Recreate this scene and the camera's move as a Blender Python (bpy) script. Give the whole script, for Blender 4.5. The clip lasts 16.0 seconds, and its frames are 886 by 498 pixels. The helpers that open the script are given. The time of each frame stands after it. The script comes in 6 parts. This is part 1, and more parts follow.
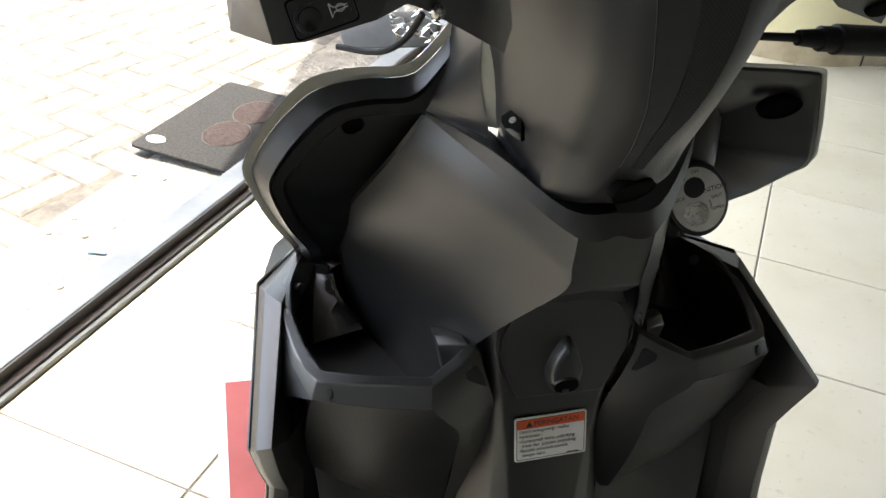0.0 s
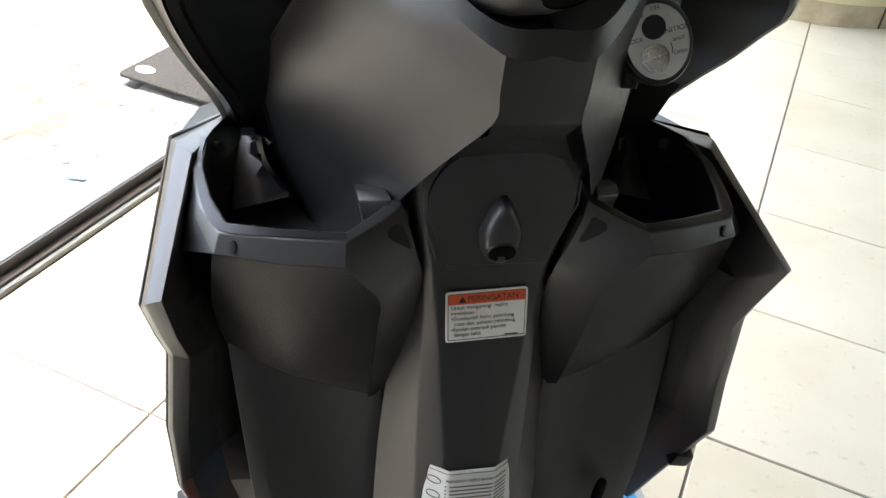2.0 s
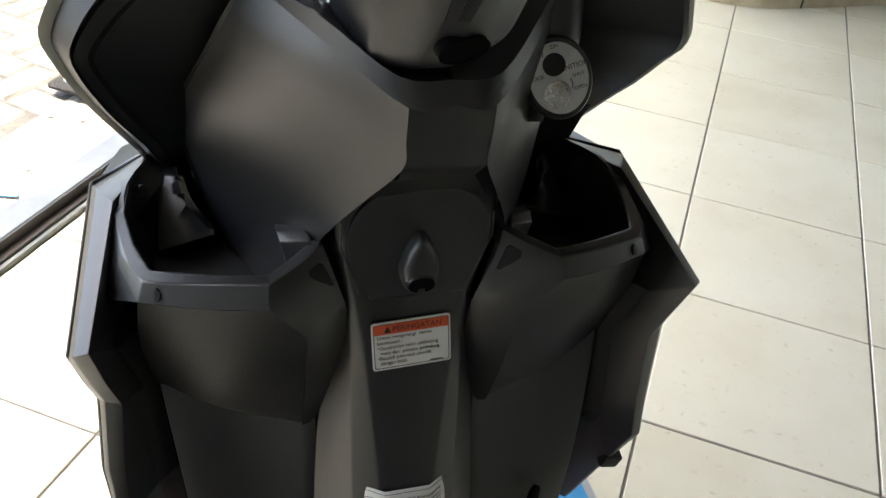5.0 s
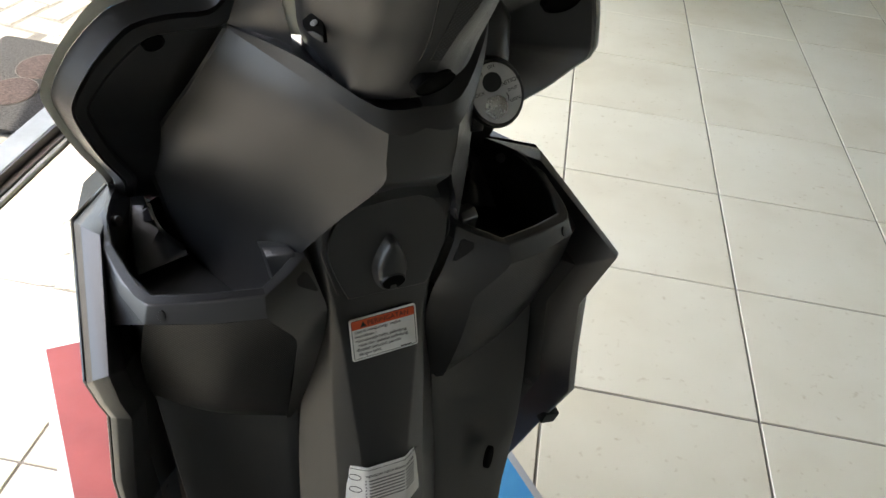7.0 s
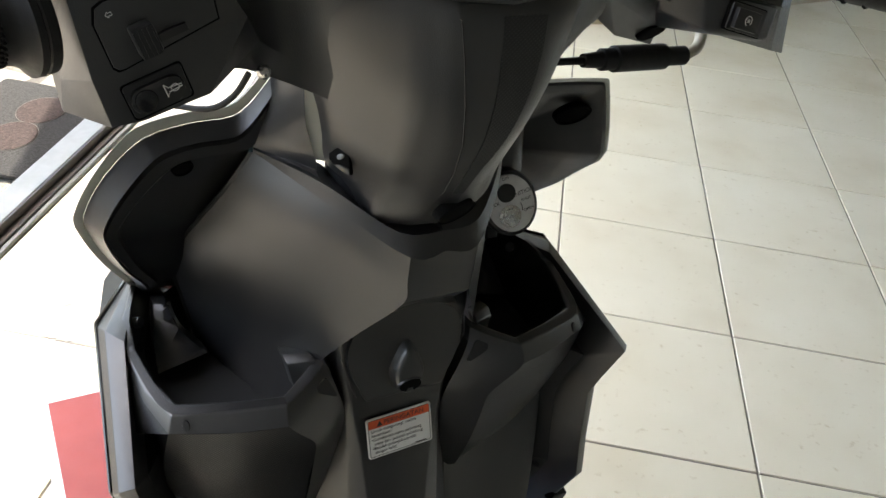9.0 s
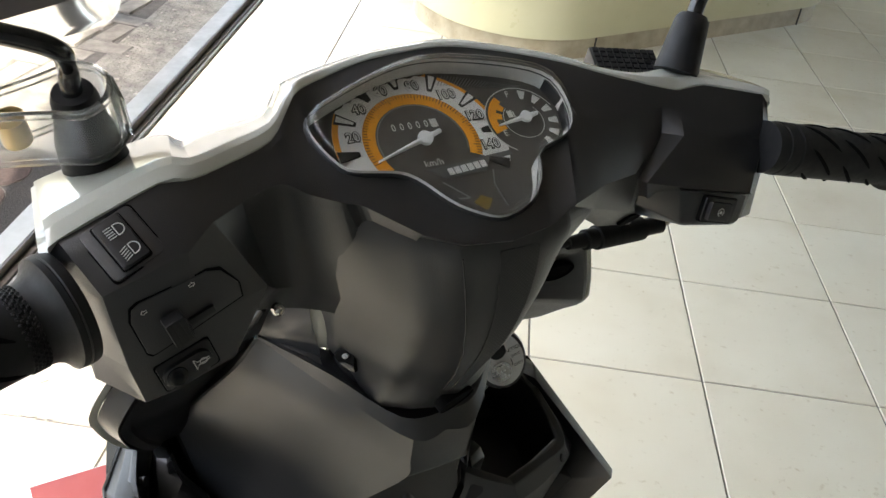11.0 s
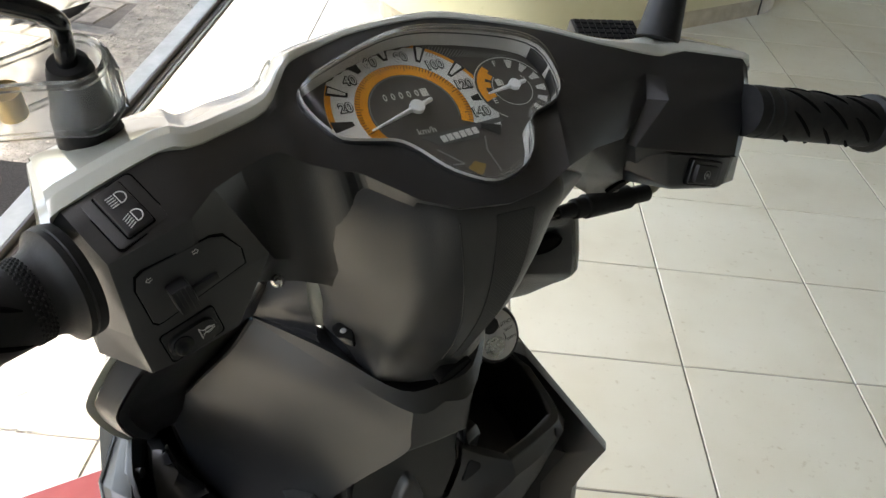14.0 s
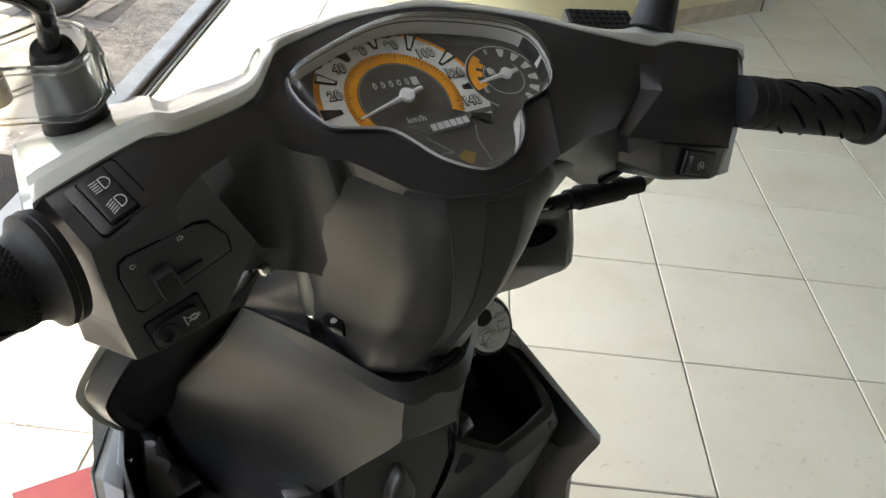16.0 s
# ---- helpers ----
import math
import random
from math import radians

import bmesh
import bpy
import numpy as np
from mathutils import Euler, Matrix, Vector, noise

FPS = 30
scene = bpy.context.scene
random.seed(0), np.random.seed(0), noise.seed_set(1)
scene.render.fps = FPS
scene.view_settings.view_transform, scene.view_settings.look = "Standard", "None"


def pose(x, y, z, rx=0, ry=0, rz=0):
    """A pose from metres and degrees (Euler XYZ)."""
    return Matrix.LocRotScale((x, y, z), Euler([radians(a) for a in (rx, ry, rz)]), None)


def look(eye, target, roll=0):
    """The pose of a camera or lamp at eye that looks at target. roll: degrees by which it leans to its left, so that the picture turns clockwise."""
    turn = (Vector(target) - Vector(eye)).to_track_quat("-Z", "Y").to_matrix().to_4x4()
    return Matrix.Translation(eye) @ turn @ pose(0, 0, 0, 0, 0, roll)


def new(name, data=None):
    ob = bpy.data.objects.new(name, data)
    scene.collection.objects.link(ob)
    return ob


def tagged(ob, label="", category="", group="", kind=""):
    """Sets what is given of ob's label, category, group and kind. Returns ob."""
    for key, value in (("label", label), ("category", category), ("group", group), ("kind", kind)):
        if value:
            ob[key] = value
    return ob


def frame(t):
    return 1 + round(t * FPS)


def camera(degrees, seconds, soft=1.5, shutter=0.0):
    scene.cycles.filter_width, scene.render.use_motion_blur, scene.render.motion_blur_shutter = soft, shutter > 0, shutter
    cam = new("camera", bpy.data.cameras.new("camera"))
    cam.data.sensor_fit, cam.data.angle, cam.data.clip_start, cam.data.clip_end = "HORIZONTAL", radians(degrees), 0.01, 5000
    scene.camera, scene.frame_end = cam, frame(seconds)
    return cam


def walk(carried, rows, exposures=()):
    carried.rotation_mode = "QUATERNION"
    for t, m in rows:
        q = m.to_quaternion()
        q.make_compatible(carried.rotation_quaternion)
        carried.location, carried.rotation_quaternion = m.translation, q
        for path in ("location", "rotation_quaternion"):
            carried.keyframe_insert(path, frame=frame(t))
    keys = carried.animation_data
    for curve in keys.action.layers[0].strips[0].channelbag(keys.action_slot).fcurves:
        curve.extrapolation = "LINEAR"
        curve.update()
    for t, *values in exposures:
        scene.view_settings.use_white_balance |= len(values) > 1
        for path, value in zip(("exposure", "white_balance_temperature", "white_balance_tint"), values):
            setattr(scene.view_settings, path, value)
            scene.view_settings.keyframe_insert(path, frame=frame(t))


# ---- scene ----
cam = camera(53.6, 16.0)
PATH = [
    (0, (-0.246, -0.41, 1.151), (0.29, 1.166, 0.042), 5.3),
    (0.5, (-0.227, -0.432, 1.105), (0.293, 1.123, -0.04), 6.7),
    (1, (-0.215, -0.434, 1.076), (0.302, 1.115, -0.079), 7.0),
    (1.5, (-0.204, -0.423, 1.066), (0.307, 1.123, -0.096), 6.9),
    (2, (-0.187, -0.414, 1.062), (0.322, 1.13, -0.102), 7.2),
    (2.5, (-0.166, -0.413, 1.063), (0.343, 1.128, -0.106), 7.9),
    (3, (-0.15, -0.414, 1.062), (0.354, 1.126, -0.11), 7.9),
    (3.5, (-0.138, -0.412, 1.066), (0.373, 1.122, -0.111), 8.1),
    (4, (-0.132, -0.41, 1.076), (0.414, 1.114, -0.098), 8.5),
    (4.2, (-0.135, -0.407, 1.082), (0.418, 1.114, -0.093), 8.4),
    (6.3, (-0.244, -0.44, 1.119), (0.567, 0.955, -0.063), 5.8),
    (6.5, (-0.249, -0.441, 1.126), (0.594, 0.936, -0.055), 6.4),
    (7, (-0.256, -0.442, 1.144), (0.628, 0.91, -0.036), 7.4),
    (7.5, (-0.256, -0.438, 1.149), (0.639, 0.913, -0.022), 7.9),
    (8, (-0.256, -0.434, 1.154), (0.643, 0.931, 0.001), 8.0),
    (8.5, (-0.26, -0.425, 1.173), (0.642, 0.945, 0.028), 7.9),
    (9, (-0.266, -0.414, 1.198), (0.645, 0.957, 0.061), 7.6),
    (9.5, (-0.27, -0.401, 1.223), (0.669, 0.96, 0.098), 7.7),
    (10, (-0.274, -0.387, 1.252), (0.68, 0.97, 0.134), 7.4),
    (10.2, (-0.274, -0.383, 1.264), (0.688, 0.973, 0.152), 7.3),
    (12.3, (-0.278, -0.352, 1.318), (0.75, 0.963, 0.216), 7.1),
    (12.5, (-0.279, -0.351, 1.317), (0.759, 0.96, 0.22), 7.1),
    (13, (-0.28, -0.356, 1.312), (0.757, 0.958, 0.218), 6.5),
    (13.5, (-0.286, -0.366, 1.295), (0.754, 0.946, 0.201), 6.2),
    (14, (-0.291, -0.374, 1.284), (0.747, 0.939, 0.189), 6.0),
    (14.5, (-0.291, -0.378, 1.282), (0.745, 0.937, 0.187), 6.0),
    (15, (-0.291, -0.378, 1.28), (0.744, 0.937, 0.185), 6.1),
    (15.5, (-0.288, -0.377, 1.28), (0.744, 0.939, 0.183), 6.1),
    (16, (-0.285, -0.378, 1.28), (0.746, 0.935, 0.178), 6.1),
]
walk(cam, [(t, look(eye, target, roll)) for t, eye, target, roll in PATH], exposures=[(0, 3.25, 7270, 7), (1.5, 3.58, 7150, 7), (3.5, 3.66, 7080, 7), (4.2, 3.34, 7150, 7), (6.5, 3.18, 7270, 7), (10, 3.27, 7320, 7), (12.5, 3.20, 7370, 7), (16, 3.24, 7370, 7)])

# ---------------------------------------------------------------- light
world = bpy.data.worlds.new("daylight")
scene.world = world
world.use_nodes = True
wn = world.node_tree
sky = wn.nodes.new("ShaderNodeTexSky")
sky.sky_type = "NISHITA"
sky.sun_disc = False
sky.dust_density = 5.0
sky.air_density = 1.0
sky.ozone_density = 0.6
sky.sun_elevation = radians(82)
sky.sun_rotation = radians(-75)
wn.links.new(sky.outputs[0], wn.nodes["Background"].inputs[0])
wn.nodes["Background"].inputs[1].default_value = 0.17

sun_data = bpy.data.lights.new("sun", "SUN")
sun_data.energy, sun_data.angle, sun_data.color = 2.7, radians(0.5), (1.0, 0.965, 0.90)
sun = new("sun", sun_data)
sun.matrix_world = look((0, 0, 0), (0.105, -0.081, -1.0))

# ---------------------------------------------------------------- materials
def nodes_of(name):
    m = bpy.data.materials.new(name)
    m.use_nodes = True
    return m, m.node_tree, m.node_tree.nodes["Principled BSDF"]


def ramp(nt, fac, stops):
    r = nt.nodes.new("ShaderNodeValToRGB")
    while len(r.color_ramp.elements) < len(stops):
        r.color_ramp.elements.new(0.5)
    for e, (p, c) in zip(r.color_ramp.elements, stops):
        e.position, e.color = p, (*c, 1)
    nt.links.new(fac, r.inputs[0])
    return r.outputs[0]


def tex(nt, scale, detail=4, kind="ShaderNodeTexNoise", space="Object", rough=0.55):
    c = nt.nodes.new("ShaderNodeTexCoord")
    t = nt.nodes.new(kind)
    t.inputs["Scale"].default_value = scale
    if kind == "ShaderNodeTexNoise":
        t.inputs["Detail"].default_value = detail
        t.inputs["Roughness"].default_value = rough
    nt.links.new(c.outputs[space], t.inputs["Vector"])
    return t


def bump(nt, bsdf, height, strength, distance):
    b = nt.nodes.new("ShaderNodeBump")
    b.inputs["Strength"].default_value, b.inputs["Distance"].default_value = strength, distance
    nt.links.new(height, b.inputs["Height"])
    nt.links.new(b.outputs[0], bsdf.inputs["Normal"])
    return b


def surface(name, a, b, scale=8, rough=(0.4, 0.6), metal=0.0, fine=0, relief=0.0, depth=0.001, spec=0.5, coat=0.0, detail=5):
    """Two colours mixed by noise, a roughness that varies with it, and a fine relief."""
    m, nt, bs = nodes_of(name)
    t = tex(nt, scale, detail)
    nt.links.new(ramp(nt, t.outputs["Fac"], [(0.3, a), (0.7, b)]), bs.inputs["Base Color"])
    t2 = tex(nt, scale * 5.3, 6)
    nt.links.new(ramp(nt, t2.outputs["Fac"], [(0.25, (rough[0],) * 3), (0.75, (rough[1],) * 3)]), bs.inputs["Roughness"])
    bs.inputs["Metallic"].default_value = metal
    bs.inputs["Specular IOR Level"].default_value = spec
    bs.inputs["Coat Weight"].default_value = coat
    bs.inputs["Coat Roughness"].default_value = 0.05
    if relief:
        t3 = tex(nt, fine, 3)
        bump(nt, bs, t3.outputs["Fac"], relief, depth)
    return m


def weave_material(name, a, b, scale):
    """Moulded plastic with a small raised weave."""
    m, nt, bs = nodes_of(name)
    c = nt.nodes.new("ShaderNodeTexCoord")
    waves = []
    for turn in (radians(45), radians(-45)):
        mp = nt.nodes.new("ShaderNodeMapping")
        mp.inputs["Rotation"].default_value = (0.0, turn, 0.0)
        w = nt.nodes.new("ShaderNodeTexWave")
        w.bands_direction = "X"
        w.inputs["Scale"].default_value = scale
        w.inputs["Distortion"].default_value = 0.0
        nt.links.new(c.outputs["Object"], mp.inputs[0])
        nt.links.new(mp.outputs[0], w.inputs["Vector"])
        waves.append(w)
    mul = nt.nodes.new("ShaderNodeMath")
    mul.operation = "MULTIPLY"
    nt.links.new(waves[0].outputs["Fac"], mul.inputs[0])
    nt.links.new(waves[1].outputs["Fac"], mul.inputs[1])
    nt.links.new(ramp(nt, mul.outputs[0], [(0.0, a), (1.0, b)]), bs.inputs["Base Color"])
    bs.inputs["Roughness"].default_value = 0.45
    bump(nt, bs, mul.outputs[0], 0.35, 0.0005)
    return m


def plain(name, colour, rough=0.5, metal=0.0, emit=0.0):
    m, nt, bs = nodes_of(name)
    bs.inputs["Base Color"].default_value = (*colour, 1)
    bs.inputs["Roughness"].default_value = rough
    bs.inputs["Metallic"].default_value = metal
    if emit:
        bs.inputs["Emission Color"].default_value = (*colour, 1)
        bs.inputs["Emission Strength"].default_value = emit
    return m


def clear(name, tint=(1, 1, 1), rough=0.02, ior=1.45):
    m, nt, bs = nodes_of(name)
    bs.inputs["Base Color"].default_value = (*tint, 1)
    bs.inputs["Transmission Weight"].default_value = 1.0
    bs.inputs["Roughness"].default_value = rough
    bs.inputs["IOR"].default_value = ior
    return m


BLACK = surface("black_grained_plastic", (0.0115, 0.0118, 0.0126), (0.0150, 0.0153, 0.0162), 14, (0.34, 0.40), fine=1500, relief=0.45, depth=0.0003, spec=0.82)
# Darker, duller copy of the black plastic: recess shade is put into its colour
BLACK_SHADED = surface("black_plastic_shaded", (0.0085, 0.0088, 0.0096), (0.0115, 0.0118, 0.0128), 12, (0.48, 0.58), fine=900, relief=0.2, depth=0.0004, spec=0.4)
WEAVE = weave_material("black_weave_plastic", (0.006, 0.0062, 0.0068), (0.013, 0.0133, 0.0143), 190)


def dot_material(name, a, b, scale):
    """Moulded plastic with fine raised dots."""
    m, nt, bs = nodes_of(name)
    t = tex(nt, scale, kind="ShaderNodeTexVoronoi")
    nt.links.new(ramp(nt, t.outputs["Distance"], [(0.1, b), (0.6, a)]), bs.inputs["Base Color"])
    bs.inputs["Roughness"].default_value = 0.4
    inv = nt.nodes.new("ShaderNodeMath")
    inv.operation = "SUBTRACT"
    inv.inputs[0].default_value = 1.0
    nt.links.new(t.outputs["Distance"], inv.inputs[1])
    bump(nt, bs, inv.outputs[0], 0.25, 0.0003)
    return m


DOTS = dot_material("black_dotted_plastic", (0.007, 0.007, 0.0075), (0.014, 0.014, 0.0145), 800)
RUBBER = surface("black_rubber", (0.006, 0.006, 0.006), (0.011, 0.011, 0.0115), 40, (0.5, 0.68), fine=800, relief=0.15, depth=0.0004, spec=0.3)
GLOSS_BLACK = surface("gloss_black_paint", (0.008, 0.008, 0.009), (0.014, 0.014, 0.014), 20, (0.12, 0.22))
SWITCH = surface("satin_black_plastic", (0.014, 0.014, 0.015), (0.022, 0.022, 0.022), 60, (0.3, 0.42))
CREAM = surface("pearl_white_paint", (0.50, 0.505, 0.445), (0.55, 0.555, 0.495), 6, (0.05, 0.08), coat=0.8)
SILVER = surface("brushed_silver", (0.62, 0.62, 0.62), (0.72, 0.72, 0.71), 120, (0.35, 0.5), metal=0.3)
STEEL = surface("plated_steel", (0.5, 0.49, 0.47), (0.64, 0.63, 0.6), 60, (0.18, 0.34), metal=1.0)
BRASS = surface("brass", (0.42, 0.29, 0.12), (0.55, 0.39, 0.18), 80, (0.25, 0.4), metal=1.0)
PAPER = surface("label_white", (0.82, 0.82, 0.80), (0.88, 0.88, 0.86), 90, (0.35, 0.5))
ORANGE_RED = plain("label_red", (0.72, 0.11, 0.035), 0.4)
INK = plain("ink_black", (0.02, 0.02, 0.02), 0.5)
MARK_WHITE = plain("print_white", (0.62, 0.62, 0.60), 0.5)
MARK_GREY = plain("print_grey", (0.22, 0.22, 0.22), 0.5)
DIAL_DARK = surface("dial_charcoal", (0.070, 0.066, 0.058), (0.088, 0.084, 0.075), 200, (0.45, 0.55))
DIAL_WHITE = surface("dial_white", (0.74, 0.75, 0.75), (0.80, 0.81, 0.81), 50, (0.4, 0.5))
DIAL_ORANGE = surface("dial_orange", (0.78, 0.30, 0.02), (0.85, 0.36, 0.03), 50, (0.4, 0.5))
# Near-black colour standing in for the shade inside holes, joints and grooves
GAP_SHADE = surface("painted_gap_shade", (0.004, 0.004, 0.004), (0.006, 0.006, 0.006), 40, (0.8, 0.9), spec=0.05)
DIAL_WALL = surface("dial_wall_grey", (0.62, 0.61, 0.58), (0.70, 0.69, 0.66), 40, (0.18, 0.3), coat=0.5)
def thin_clear(name, tint, rough):
    """A thin clear sheet: see-through, with a gloss that grows towards the edge."""
    m = bpy.data.materials.new(name)
    m.use_nodes = True
    nt = m.node_tree
    nt.nodes.remove(nt.nodes["Principled BSDF"])
    see, gloss, mix, edge, power, lift = (nt.nodes.new("ShaderNode" + k) for k in ("BsdfTransparent", "BsdfGlossy", "MixShader", "LayerWeight", "Math", "Math"))
    see.inputs["Color"].default_value = (*tint, 1)
    gloss.inputs["Roughness"].default_value = rough
    power.operation, power.inputs[1].default_value = "POWER", 4.0
    lift.operation, lift.inputs[1].default_value, lift.inputs[2].default_value = "MULTIPLY_ADD", 0.8, 0.022
    edge.inputs["Blend"].default_value = 0.5
    nt.links.new(edge.outputs["Facing"], power.inputs[0])
    nt.links.new(power.outputs[0], lift.inputs[0])
    nt.links.new(lift.outputs[0], mix.inputs[0])
    nt.links.new(see.outputs[0], mix.inputs[1])
    nt.links.new(gloss.outputs[0], mix.inputs[2])
    nt.links.new(mix.outputs[0], nt.nodes["Material Output"].inputs["Surface"])
    return m


LENS = thin_clear("clear_lens", (0.97, 0.97, 0.96), 0.02)
ACRYLIC = clear("clear_acrylic", (0.97, 0.98, 0.975), 0.05, 1.42)
ACRYLIC.node_tree.nodes["Principled BSDF"].inputs["Transmission Weight"].default_value = 0.95
CARD = surface("taupe_card", (0.12, 0.105, 0.1), (0.155, 0.14, 0.135), 9, (0.5, 0.65))

# ---------------------------------------------------------------- mesh helpers
def V(*p):
    return Vector(p)


def link_mesh(name, bm, material, parent=None, label="", smooth=40, rounded=0.0):
    me = bpy.data.meshes.new(name)
    if rounded:
        bmesh.ops.remove_doubles(bm, verts=bm.verts, dist=0.0002)
        es = [e for e in bm.edges if len(e.link_faces) == 2 and e.calc_face_angle(0) > radians(14)]
        bmesh.ops.bevel(bm, geom=es, offset=rounded, segments=2, affect="EDGES", profile=0.6, clamp_overlap=True)
    bmesh.ops.recalc_face_normals(bm, faces=bm.faces)
    if smooth:
        for f in bm.faces:
            f.smooth = True
        for e in bm.edges:
            if len(e.link_faces) == 2 and e.calc_face_angle(0) > radians(smooth):
                e.smooth = False
    bm.to_mesh(me)
    bm.free()
    for m in (material if isinstance(material, (list, tuple)) else [material]):
        me.materials.append(m)
    ob = new(name, me)
    if parent:
        ob.parent = parent
    if label:
        ob["label"] = label
    return ob


def part(name, bm, material, parent, label="", smooth=40, rounded=0.0):
    return link_mesh(name, bm, material, parent, label, smooth, rounded)


def thing(name, label, category, at=None, group="", kind=""):
    e = new(name)
    if at is not None:
        e.matrix_world = at
    return tagged(e, label, category, group, kind)


def catmull(p, n):
    """n steps between each pair of the points p."""
    if n <= 1 or len(p) < 3:
        if n > 1 and len(p) == 2:
            return [p[0].lerp(p[1], i / n) for i in range(n + 1)]
        return list(p)
    out = []
    for i in range(len(p) - 1):
        a, b, c, d = p[max(i - 1, 0)], p[i], p[i + 1], p[min(i + 2, len(p) - 1)]
        for k in range(n):
            t = k / n
            out.append(0.5 * ((2 * b) + (c - a) * t + (2 * a - 5 * b + 4 * c - d) * t * t + (3 * b - a - 3 * c + d) * t ** 3))
    out.append(p[-1])
    return out


def sheet(bm, rows, nu=1, nv=1, thick=0.0, back=V(0, 1, 0), flip=False):
    """A sheet through rows of points, smoothed nu times along and nv across, thick metres deep towards back."""
    rows = [[Vector(p) for p in r] for r in rows]
    rows = [catmull(r, nu) for r in rows]
    cols = [catmull([r[i] for r in rows], nv) for i in range(len(rows[0]))]
    w, h = len(cols), len(cols[0])
    front = [[bm.verts.new(cols[i][j]) for i in range(w)] for j in range(h)]
    for j in range(h - 1):
        for i in range(w - 1):
            bm.faces.new((front[j][i], front[j][i + 1], front[j + 1][i + 1], front[j + 1][i]))
    if thick:
        rear = [[bm.verts.new(v.co + back * thick) for v in r] for r in front]
        for j in range(h - 1):
            for i in range(w - 1):
                bm.faces.new((rear[j][i], rear[j + 1][i], rear[j + 1][i + 1], rear[j][i + 1]))
        edge_f = [front[0][i] for i in range(w)] + [front[j][-1] for j in range(1, h)] + [front[-1][i] for i in range(w - 2, -1, -1)] + [front[j][0] for j in range(h - 2, 0, -1)]
        edge_r = [rear[0][i] for i in range(w)] + [rear[j][-1] for j in range(1, h)] + [rear[-1][i] for i in range(w - 2, -1, -1)] + [rear[j][0] for j in range(h - 2, 0, -1)]
        n = len(edge_f)
        for i in range(n):
            k = (i + 1) % n
            try:
                bm.faces.new((edge_f[i], edge_r[i], edge_r[k], edge_f[k]))
            except ValueError:
                pass
    return bm


def loft(bm, rings, closed=True, caps=True):
    """Skin over rings of equally many points."""
    vs = [[bm.verts.new(Vector(p)) for p in r] for r in rings]
    n = len(vs[0])
    for a, b in zip(vs, vs[1:]):
        for i in range(n if closed else n - 1):
            k = (i + 1) % n
            bm.faces.new((a[i], a[k], b[k], b[i]))
    if caps:
        for r in (vs[0], vs[-1]):
            bm.faces.new(r)
    return bm


def basis(z, x=None):
    z = Vector(z).normalized()
    x = Vector(x) if x is not None else (V(1, 0, 0) if abs(z.x) < 0.9 else V(0, 1, 0))
    x = (x - z * x.dot(z)).normalized()
    return x, z.cross(x), z


def tube(bm, pts, radii, seg=16, caps=True):
    pts = [Vector(p) for p in pts]
    if not isinstance(radii, (list, tuple)):
        radii = [radii] * len(pts)
    rings, ref = [], None
    for i, p in enumerate(pts):
        d = (pts[min(i + 1, len(pts) - 1)] - pts[max(i - 1, 0)]).normalized()
        x, y, _ = basis(d, ref)
        ref = x
        rings.append([p + (x * math.cos(a) + y * math.sin(a)) * radii[i] for a in (2 * math.pi * k / seg for k in range(seg))])
    return loft(bm, rings, True, caps)


def slab(bm, outline, m, depth, bevel=0.0, seg=2):
    """A flat outline of (u, v) points in the pose m, from 0 down to -depth."""
    top = [bm.verts.new(m @ V(u, v, 0)) for u, v in outline]
    low = [bm.verts.new(m @ V(u, v, -depth)) for u, v in outline]
    f = bm.faces.new(top)
    bm.faces.new(low[::-1])
    n = len(top)
    for i in range(n):
        bm.faces.new((top[i], low[i], low[(i + 1) % n], top[(i + 1) % n]))
    if bevel:
        bmesh.ops.bevel(bm, geom=list(f.edges), offset=bevel, segments=seg, affect="EDGES", profile=0.6)
    return bm


def box(bm, m, size, bevel=0.0, seg=2):
    r = bmesh.ops.create_cube(bm, size=1.0, matrix=m @ Matrix.Diagonal((*size, 1)))
    if bevel:
        es = list({e for v in r["verts"] for e in v.link_edges})
        bmesh.ops.bevel(bm, geom=es, offset=bevel, segments=seg, affect="EDGES", profile=0.6)
    return bm


def flip(rows, side):
    return [[V(p[0] * side, p[1], p[2]) for p in r] for r in rows]


def plane_at(at, normal, right):
    x, y, z = basis(normal, right)
    return Matrix(((x.x, y.x, z.x, at[0]), (x.y, y.y, z.y, at[1]), (x.z, y.z, z.z, at[2]), (0, 0, 0, 1)))


def round_rect(w, h, r, n=4):
    out = []
    for cx, cy, a0 in ((w / 2 - r, h / 2 - r, 0), (-w / 2 + r, h / 2 - r, 90), (-w / 2 + r, -h / 2 + r, 180), (w / 2 - r, -h / 2 + r, 270)):
        out += [(cx + r * math.cos(radians(a0 + 90 * k / n)), cy + r * math.sin(radians(a0 + 90 * k / n))) for k in range(n + 1)]
    return out


def ellipse(a, b, n=24, cx=0.0, cy=0.0):
    return [(cx + a * math.cos(2 * math.pi * k / n), cy + b * math.sin(2 * math.pi * k / n)) for k in range(n)]


